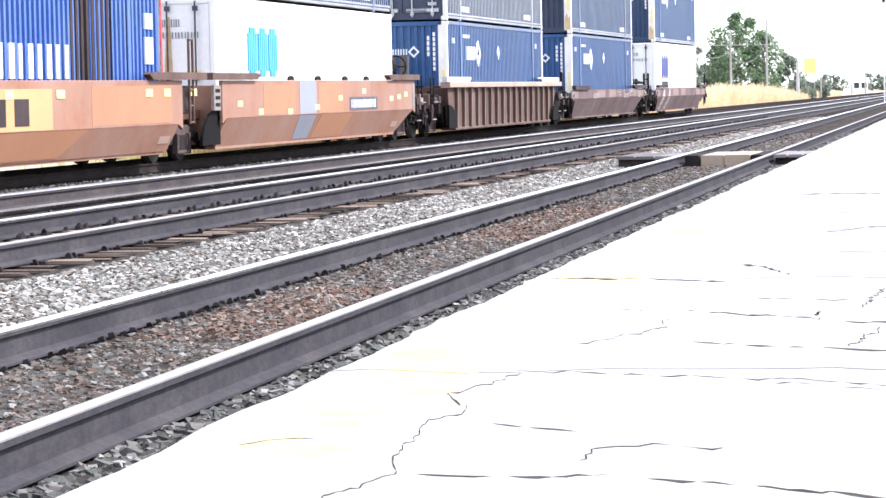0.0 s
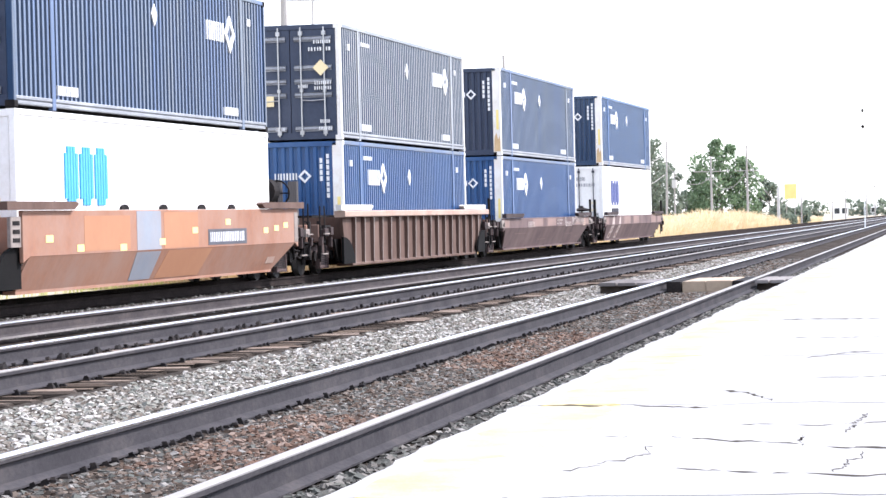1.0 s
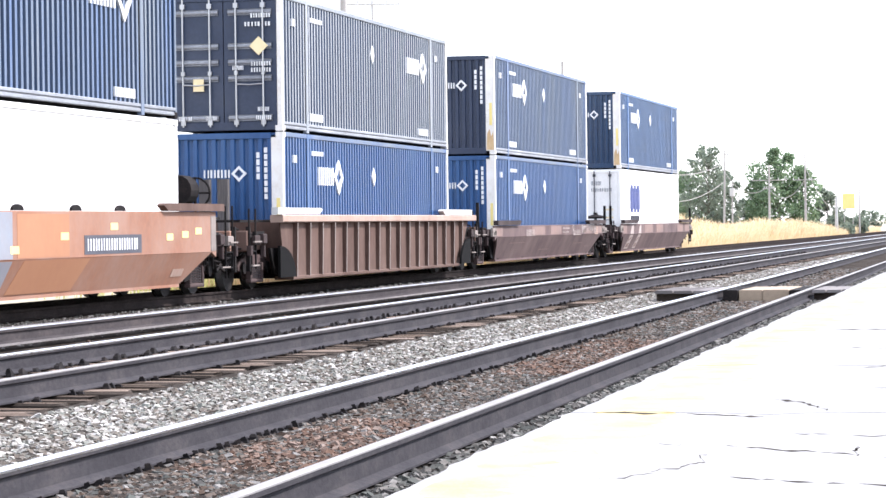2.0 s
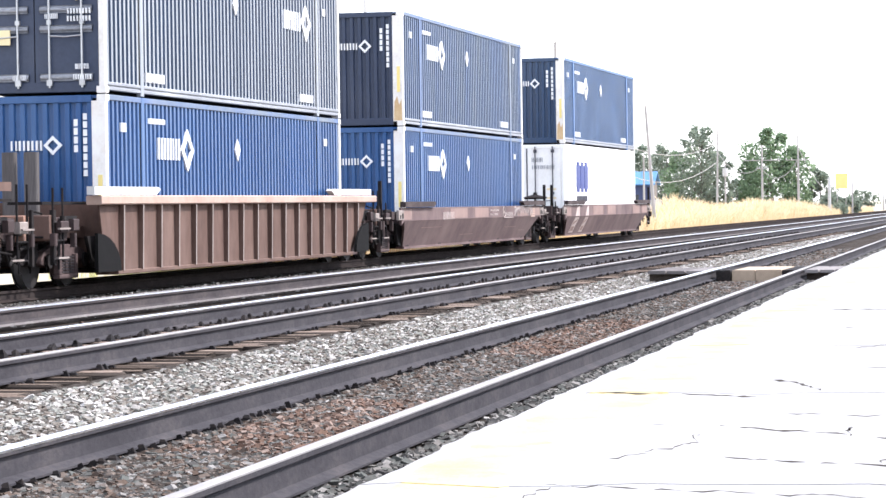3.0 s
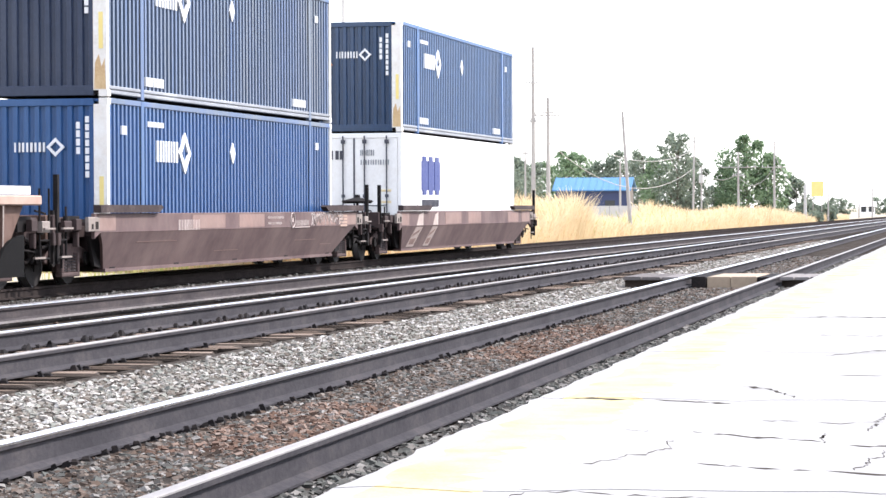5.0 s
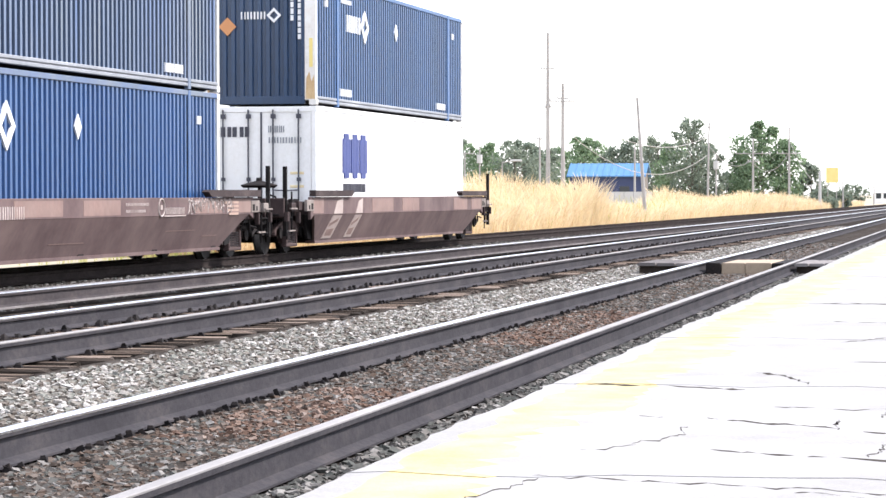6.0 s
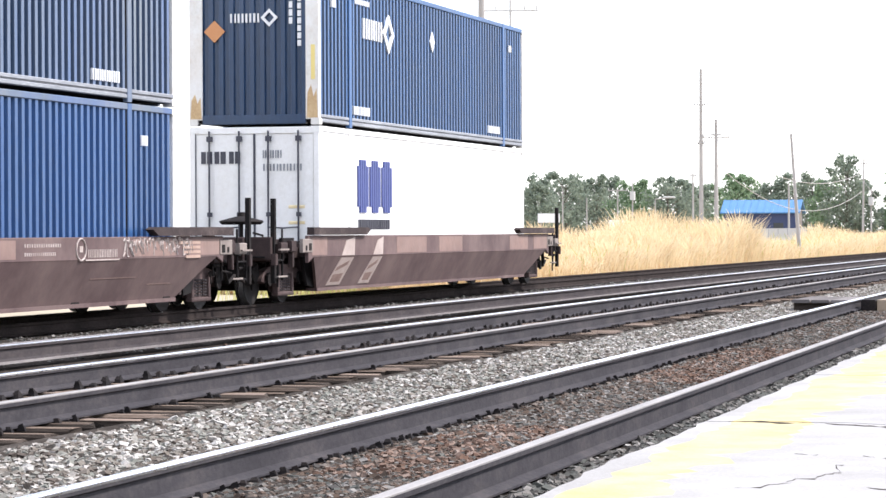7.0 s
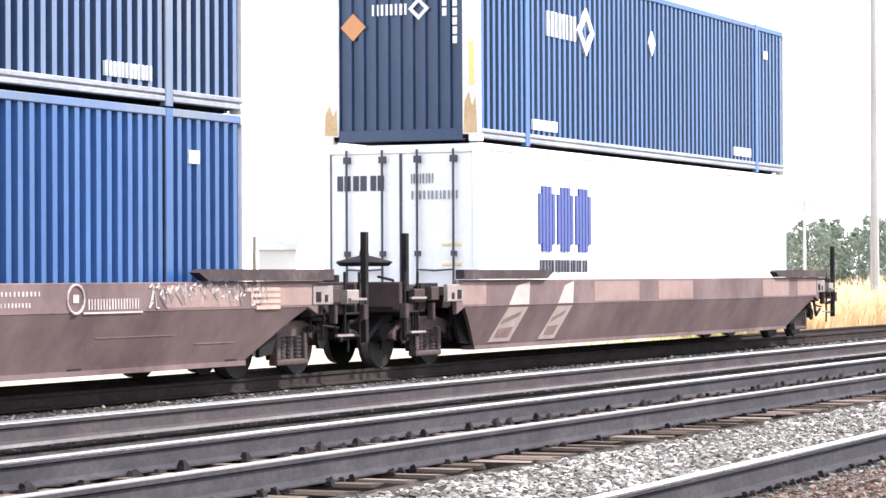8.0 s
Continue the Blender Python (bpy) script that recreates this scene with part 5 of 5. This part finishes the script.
def reeds(n, x0, x1, y0, y1, top, name, label, material):
    u = rng.random(n) ** 1.4
    x = x0 + (x1 - x0) * u
    y = y0 + (y1 - y0) * rng.random(n) ** 1.3 + np.clip((95 - x) / 15, 0, 1) * 3.0
    h = (np.interp(x, top[0], top[1]) + 0.75) * rng.uniform(0.5, 1.05, n) * np.array([0.82 + 0.5 * noise.noise((xx / 7.0, yy / 5.0, 1.7)) + 0.25 * noise.noise((xx / 1.9, yy / 1.5, 5.1)) for xx, yy in zip(x, y)])
    w = rng.uniform(0.006, 0.014, n)
    a = rng.uniform(0, np.pi, n)
    dx, dy = np.cos(a) * w, np.sin(a) * w
    lx, ly = rng.normal(0, 0.2, n) * h, rng.normal(0, 0.2, n) * h
    zb = np.full(n, -0.75)
    P = lambda k, fx, z: np.stack([x + lx * k + dx * fx, y + ly * k + dy * fx, z], -1)
    v = np.stack([P(0, -1, zb), P(0, 1, zb), P(0.55, 1.1, zb + h * 0.7), P(0.55, -1.1, zb + h * 0.7),
                  P(0.6, -1.6, zb + h * 0.76), P(0.6, 1.6, zb + h * 0.76), P(1.0, 1.3, zb + h * 0.93), P(1.15, -0.6, zb + h)], 1)
    f = (np.array([(0, 1, 2, 3), (4, 5, 6, 7)])[None] + 8 * np.arange(n)[:, None, None]).reshape(-1, 4)
    return soup(name, v.reshape(-1, 3), f, M[material], label, "reeds")


TOP = ([60, 92, 112, 128, 145, 163, 190, 230, 285, 340], [0.4, 0.6, 1.2, 1.8, 0.6, 0.5, 1.3, 1.25, 0.7, 0.6])
reeds(165000, 80, 335, 20.6, 27.0, TOP, "reed_bed", "tall dry straw-coloured reeds beside the tracks", "reed")
reeds(1500, 70, 250, 20.6, 24.0, ([70, 128, 160, 250], [0.7, 1.5, 0.9, 0.8]), "weed_patch", "yellow-green weeds among the dry reeds", "weed")
reeds(7000, 105, 150, 28.0, 40.0, ([105, 150], [0.9, 1.1]), "reed_bed", "tall dry straw-coloured reeds beside the tracks", "reed")

# ---- trees ----


def at_dir(heading, dist):
    a = radians(heading)
    return dist * math.cos(a), dist * math.sin(a)


def tree(heading, dist, top, wide, seed, material, label, low=0.25, leaves=2600, sparse=0.0):
    """top: elevation of its top in degrees; wide: crown's width in metres."""
    r = np.random.default_rng(seed)
    x, y = at_dir(heading, dist)
    h = EYE[2] + dist * math.tan(radians(top)) + 0.75
    t = thing("tree", label, "tree", "trees behind the tracks", at=pose(x, y, -0.75, 0, 0, float(r.uniform(0, 360))))
    g = Geo()
    lean = r.normal(0, 0.03, 2) * h
    g.rod((0, 0, -0.1), (lean[0], lean[1], h * 0.55), 0.022 * h, 0.011 * h, 8).rod((lean[0], lean[1], h * 0.55), (lean[0] * 1.6, lean[1] * 1.6, h * 0.95), 0.011 * h, 0.003 * h, 6)
    lobes = []
    many = 26 if leaves > 2000 else 16
    for k in range(many):
        zz = h * (low + (0.97 - low) * (k + 0.5) / many)
        q = (zz / h - low) / (1 - low)
        rad = wide * 0.5 * (0.55 + 0.75 * math.sin(math.pi * min(1, q * 0.9 + 0.12))) * 0.72
        a = k * 2.4 + r.uniform(-0.5, 0.5)
        d = rad * r.uniform(0.3, 1.1)
        c = np.array([math.cos(a) * d + lean[0], math.sin(a) * d + lean[1], zz])
        lobes.append((c, rad * r.uniform(0.3, 0.62) * (1 - 0.4 * sparse * q)))
        g.rod((lean[0] * 0.8, lean[1] * 0.8, max(0.15 * h, zz - 0.18 * h)), tuple(c), 0.007 * h, 0.002 * h, 5)
    part("trunk", g, M["bark"], t, "dark bark trunk with limbs")
    vs = []
    per = int(leaves * 1.1) // len(lobes)
    for c, rad in lobes:
        d = r.normal(size=(per, 3))
        d /= np.linalg.norm(d, axis=1)[:, None]
        p = c + d * (rad * r.uniform(0.35, 1.08, (per, 1)) ** (0.7)) * np.array([1, 1, 0.72])
        p += r.normal(0, 0.12, p.shape)
        p = p[r.random(per) > 0.35 * sparse]
        e1 = r.normal(size=p.shape)
        e1 /= np.linalg.norm(e1, axis=1)[:, None]
        e2 = np.cross(e1, r.normal(size=p.shape))
        e2 /= np.linalg.norm(e2, axis=1)[:, None]
        s = r.uniform(0.1, 0.28, (len(p), 1)) * (dist / 320)
        vs.append(np.stack([p - e1 * s, p + e2 * s * 0.6, p + e1 * s, p - e2 * s * 0.6], 1))
    v = np.concatenate(vs)
    f = np.arange(len(v) * 4).reshape(-1, 4)
    o = soup("crown", v.reshape(-1, 3), f, M[material], "", "", "", t)
    return t


tree(7.05, 300, 1.58, 5.6, 1, "leaf_dull", "tall tree with a thin open top", 0.2, 3600, 0.7)
tree(7.45, 305, 1.1, 4.6, 2, "leaf", "rounded green tree standing behind the reeds", 0.05, 2600)
tree(6.75, 305, 1.05, 3.8, 3, "leaf_dull", "dark green tree standing behind the reeds", 0.05, 2400)
tree(5.55, 300, 1.52, 6.0, 4, "leaf", "broad rounded bright green tree", 0.05, 5200)
tree(5.05, 302, 1.12, 4.8, 5, "leaf", "rounded green tree standing behind the reeds", 0.03, 3000)
tree(5.9, 303, 0.95, 3.6, 6, "leaf", "rounded green tree standing behind the reeds", 0.03, 2200)
tree(4.6, 306, 0.66, 3.2, 7, "leaf_dull", "low dark green tree", 0.02, 1700)
tree(6.35, 312, 0.45, 3.0, 8, "leaf_dull", "low greyish bush-like tree", 0.02, 1300)
for i in range(26):
    r = random.Random(i + 40)
    hd = 7.75 + i * 0.34 + r.uniform(-0.1, 0.1)
    tp = 1.08 + 0.14 * math.sin(i * 1.7) + r.uniform(-0.1, 0.12)
    if 12.2 < hd < 12.6:
        tp += 0.22
    tree(hd, 350 + r.uniform(-25, 30), tp, r.uniform(5.0, 7.0), 100 + i, "leaf" if r.random() < 0.5 and hd < 13.5 else "leaf_dull", "green tree in a row of trees", 0.03, 2700, 0.3 * r.random())


def shrub(heading, dist, size, seed, label):
    x, y = at_dir(heading, dist)
    t = thing("shrub", label, "shrub", "shrubs by the tracks", at=pose(x, y, -0.75))
    q = np.random.default_rng(seed)
    d = q.normal(size=(900, 3))
    d = (d / np.linalg.norm(d, axis=1)[:, None] * q.uniform(0.5, 1.0, (900, 1)) * np.array([0.75, 0.75, 0.55]) + np.array([0, 0, 0.7])) * size
    e1, e2 = q.normal(size=d.shape) * 0.09 * size, q.normal(size=d.shape) * 0.09 * size
    soup("crown", np.stack([d - e1, d + e2, d + e1, d - e2], 1).reshape(-1, 3), np.arange(3600).reshape(-1, 4), M["leaf_dull"], "", "", "", t)
    part("trunk", Geo().rod((0, 0, 0), (0, 0, 0.8 * size), 0.06, 0.03), M["bark"], t)


shrub(4.22, 283, 1.2, 9, "small dark round shrub by the tracks")
shrub(4.35, 297, 1.9, 10, "dark low shrub below a yellow sign")
shrub(4.0, 297, 1.7, 11, "dark low shrub below a yellow sign")

# ---- poles and wires ----


def pole(heading, dist, top, r0, label, arms=(), lean=0.0, transformer=False, lamp=False, material="pole"):
    x, y = at_dir(heading, dist)
    h = EYE[2] + dist * math.tan(radians(top)) + 0.75
    t = thing("utility_pole" if not lamp else "street_lamp", label, "utility pole" if not lamp else "street lamp", "poles beside the tracks", at=pose(x, y, -0.75, 0, 0, heading))
    part("post", Geo().rod((0, 0, -0.2), (0, lean * h, h), r0, r0 * 0.6, 10), M[material], t)
    for below, half in arms:
        z = h - below
        a = part("crossarm", Geo().box(-0.06, 0.06, -half + lean * z, half + lean * z, z - 0.04, z + 0.04, 0.01), M[material], t)
        for s in (-1, -0.55, 0.55, 1):
            part("insulator", Geo().rod((0, s * half * 0.95 + lean * z, z + 0.04), (0, s * half * 0.95 + lean * z, z + 0.24), 0.05, 0.035), M["concrete"], a)
    if transformer:
        part("transformer", Geo().rod((-0.35, 0, h - 1.6), (-0.35, 0, h - 0.8), 0.26, n=12), M["concrete"], t, "pale grey transformer can")
    if lamp:
        part("lamp_arm", Geo().rod((0, 0, h), (0, -0.9, h + 0.15), 0.05), M[material], t)
        part("lamp_head", Geo().box(-0.2, 0.2, -1.7, -0.7, h + 0.08, h + 0.26, 0.05), M["concrete"], t, "pale lamp head")
    return Vector((x, y, h - 0.75))


pole(14.57, 110, 6.6, 0.2, "tall thick weathered wooden utility pole")
pole(13.97, 130, 4.85, 0.1, "slim pale utility pole with a crossarm", ((0.6, 1.3),), material="concrete")
pole(16.0, 130, 1.64, 0.1, "short pale pole with a crossarm", ((0.35, 0.4),), material="concrete")
pc = pole(10.03, 200, 3.35, 0.19, "tall slim wooden utility pole", ((2.6, 0.5), (5.4, 0.25)))
pd = pole(9.72, 200, 2.3, 0.19, "weathered wooden utility pole with a crossarm", ((1.3, 0.95), (1.1, 0.4)))
pole(7.99, 150, 2.0, 0.12, "weathered leaning utility pole", lean=0.07)
pole(10.2, 240, 1.19, 0.12, "short weathered wooden utility pole", ((0.2, 0.3),))
pole(8.23, 240, 0.98, 0.12, "short weathered wooden utility pole")
pf = pole(6.73, 270, 1.48, 0.13, "weathered wooden utility pole behind reeds", ((0.5, 0.5),), lean=-0.02)
pole(6.55, 270, 0.85, 0.1, "small wooden pole with pale transformer", transformer=True)
pg = pole(5.79, 270, 1.15, 0.14, "wooden utility pole with a wide crossarm", ((1.5, 1.7), (2.3, 0.5)))
ph = pole(5.05, 270, 1.36, 0.14, "pale wooden utility pole with a crossarm", ((2.5, 1.2),))
pole(4.42, 270, 0.47, 0.2, "short thick pale post", material="concrete")
pole(3.95, 290, 0.62, 0.1, "thin dark post by the tracks")
pole(11.76, 260, 0.87, 0.1, "short utility pole with a crossarm", ((0.1, 0.9),))
pole(11.45, 260, 1.0, 0.1, "utility pole with a pale transformer", transformer=True)
pole(10.98, 240, 0.66, 0.08, "small street lamp with a pale head", lamp=True)
pole(12.4, 260, 0.7, 0.09, "thin weathered wooden utility pole")
pole(12.9, 260, 0.9, 0.09, "thin weathered wooden utility pole")


def wire(a, b, sag, drop):
    g = Geo()
    n = 10
    a, b = a - Vector((0, 0, drop)), b - Vector((0, 0, drop))
    p = [a.lerp(b, k / n) - Vector((0, 0, sag * 4 * (k / n) * (1 - k / n))) for k in range(n + 1)]
    for u, v in zip(p[:-1], p[1:]):
        g.rod(u, v, 0.03, n=5)
    tagged(new("wire", g.mesh("wire", M["pole"])), "thin dark overhead wire between poles", "wire", "overhead wires")


wire(pf, pg, 1.4, 2.0)
wire(pg, ph, 1.3, 2.4)
wire(pd, pf, 2.0, 1.4)
wire(pf, pd, 2.6, 3.2)
x4, y4 = at_dir(4.42, 270)
wire(ph, Vector((x4, y4, 3.2)), 0.8, 1.2)

# ---- far buildings and signs ----


def shed():
    x, y = at_dir(8.82, 250)
    s = thing("shed", "dark navy shed with a bright blue metal roof", "shed", at=pose(x, y, -0.75, 0, 0, 8.82 - 90 - 7))
    # local x to the right as seen from the tracks, y away
    w, dpt, eave, ridge = 3.3, 4.6, 3.55, 4.6
    part("wall", Geo().box(-w, w, 0, 0.15, 0, eave), M["wall_navy"], s)
    part("wall", Geo().box(-w, w, dpt - 0.15, dpt, 0, eave), M["wall_navy"], s)
    for a in (-w, w - 0.15):
        g = Geo()
        o = [(0.15, 0), (dpt - 0.15, 0), (dpt - 0.15, eave), (dpt / 2, ridge - 0.1), (0.15, eave)]
        g.tube([(xx, yy, z) for xx in (a, a + 0.15) for yy, z in o], 5)
        part("gable_wall", g, M["bark"], s, "brown gable end")
    for sd in (0, 1):
        y0, y1 = (-0.3, dpt / 2) if sd == 0 else (dpt + 0.3, dpt / 2)
        g = Geo()
        g.tube([(xx, yy, z) for xx in (-w - 0.3, w + 0.3) for yy, z in ((y0, eave - 0.1), (y1, ridge), (y1, ridge + 0.1), (y0, eave + 0.0))], 4)
        rf = part("roof", g, M["roof_blue"], s, "bright blue metal roof")
        for k in range(12):
            xx = -w - 0.2 + k * (2 * w + 0.4) / 11
            part("roof_seam", Geo().tube([(xx + o, yy, z) for o in (-0.03, 0.03) for yy, z in ((y0, eave), (y1, ridge + 0.1), (y1, ridge + 0.15), (y0, eave + 0.05))], 4), M["roof_blue"], rf)
    for xx in (-1.8, 1.2):
        part("window", Geo().box(xx, xx + 0.9, -0.03, 0.02, 1.6, 2.6, 0.02), M["glass"], s)


shed()
fx, fy_ = at_dir(8.45, 235)
fence = thing("low_wall", "pale low concrete wall in front of the shed", "wall", at=pose(fx, fy_, -0.75, 0, 0, 8.45 - 90))
for k in range(6):
    part("wall_panel", Geo().box(-2.4 + 0.8 * k, -1.62 + 0.8 * k, 0, 0.15, 0, 2.1, 0.02), M["concrete"], fence)


def board(heading, dist, el, w, h, material, label, name="sign_board"):
    x, y = at_dir(heading, dist)
    z = EYE[2] + dist * math.tan(radians(el)) + 0.75
    s = thing(name, label, "sign", at=pose(x, y, -0.75, 0, 0, heading - 90))
    part("panel", Geo().box(-w / 2, w / 2, 0, 0.06, z - h / 2, z + h / 2), M[material], s, bevel=0.01)
    for a in (-w * 0.35, w * 0.35):
        part("leg", Geo().box(a - 0.04, a + 0.04, 0.06, 0.14, 0, z + h / 2 - 0.1), M["pole"], s)
    return s


board(13.19, 150, 0.28, 1.2, 0.5, "paint_white", "blank white sign board on two posts")
board(11.78, 200, 0.14, 1.15, 0.65, "paint_white", "blank white sign board on two posts")
board(4.17, 295, 0.38, 1.3, 1.6, "sign_yellow", "bright yellow sign board on posts")
# small pale hut beyond the train
hx, hy = at_dir(26.9, 140)
hut = thing("hut", "small pale hut with a grey roof", "hut", at=pose(hx, hy, -0.75, 0, 0, 26.9 - 90))
part("wall", Geo().box(-1.0, 0.9, 0, 2.4, 0, 3.3), M["concrete"], hut)
part("roof", Geo().tube([(xx, yy, z) for xx in (-1.15, 1.05) for yy, z in ((-0.2, 3.3), (2.6, 3.3), (1.2, 4.1))], 3), M["sill"], hut)
part("door", Geo().box(-0.4, 0.4, -0.04, 0.0, 0, 1.9), M["concrete"], hut)
pole(27.4, 130, 0.85, 0.12, "short dark post beyond the train", material="bark")

# signal mast between the tracks
sx, sy = at_dir(2.66, 175)
mast = thing("railway_signal", "slim pale railway signal mast with grey heads", "railway signal", at=pose(sx, sy, -0.3))
part("mast", Geo().rod((0, 0, 0), (0, 0, 7.8), 0.035, 0.03), M["paint_white"], mast)
for z in (6.55, 7.55):
    hd = part("signal_head", Geo().rod((-0.22, 0, z), (0.1, 0, z), 0.12 if z < 7 else 0.09, n=14), M["pole"], mast, "grey round signal head")
    part("visor", Geo().rod((-0.42, 0, z + 0.03), (-0.22, 0, z + 0.03), 0.08, n=12), M["iron"], hd)

# far end of the line
for i, (hd, ds, w, dpt, h) in enumerate(((3.15, 560, 3.0, 5.0, 2.0), (2.55, 700, 3.5, 6.0, 1.9))):
    x, y = at_dir(hd, ds)
    b = thing("far_building", "small pale building far down the line", "building", "far buildings", at=pose(x, y, -0.75, 0, 0, hd - 90))
    part("wall", Geo().box(-w / 2, w / 2, 0, dpt, 0, h), M["white"], b)
    part("roof", Geo().tube([(xx, yy, z) for xx in (-w / 2 - 0.3, w / 2 + 0.3) for yy, z in ((-0.3, h), (dpt + 0.3, h), (dpt / 2, h + 1.0))], 3), M["concrete"], b)
    for k in range(2):
        part("window", Geo().box(-w / 4 + k * w / 2 - 0.5, -w / 4 + k * w / 2 + 0.5, -0.04, 0.02, 0.9, 2.0), M["glass"], b)
for i, (hd, tp, ds) in enumerate(((3.32, 0.2, 480), (3.05, 0.42, 480), (2.62, 0.32, 520), (2.45, 0.5, 540))):
    pole(hd, ds, tp, 0.16, "far dark pole down the line", ((0.6, 0.8),))
for i, (hd, tp) in enumerate(((2.95, 0.25), (2.7, 0.2), (2.3, 0.22), (1.9, 0.3), (3.6, 0.22), (3.85, 0.25))):
    tree(hd, 700, tp * 0.75, 5.0, 300 + i, "leaf_dull", "far hazy tree down the line", 0.03, 260)

# ---- what moves ----
RUN = [(0.0, 123.32), (1.0, 112.79), (2.5, 96.80), (3.5, 86.05), (4.2, 78.56), (5.5, 65.13), (6.5, 54.71), (7.5, 43.43), (8.0, 37.98)]


def motions():
    for ob, x, z in [(c, STACKS[i], RAIL_Z) for i, c in enumerate(CARS)] + [(c, STACKS[i], RAIL_Z + z) for i, z, c in LOADS]:
        walk(ob, [(t, pose(s + x, TRAIN_Y, z)) for t, s in RUN])
    # the wheels roll: 10.7 m/s on a radius of 0.455 m
    step = 2 / FPS
    for c in CARS:
        for t in c.children:
            if not t.name.startswith("truck"):
                continue
            for w in t.children:
                if w.name.startswith("wheelset"):
                    x = w.matrix_basis.translation.x
                    walk(w, [(k * step, pose(x, 0, 0.46) @ Matrix.Rotation(-10.67 * k * step / 0.485, 4, "Y")) for k in range(121)])


motions()
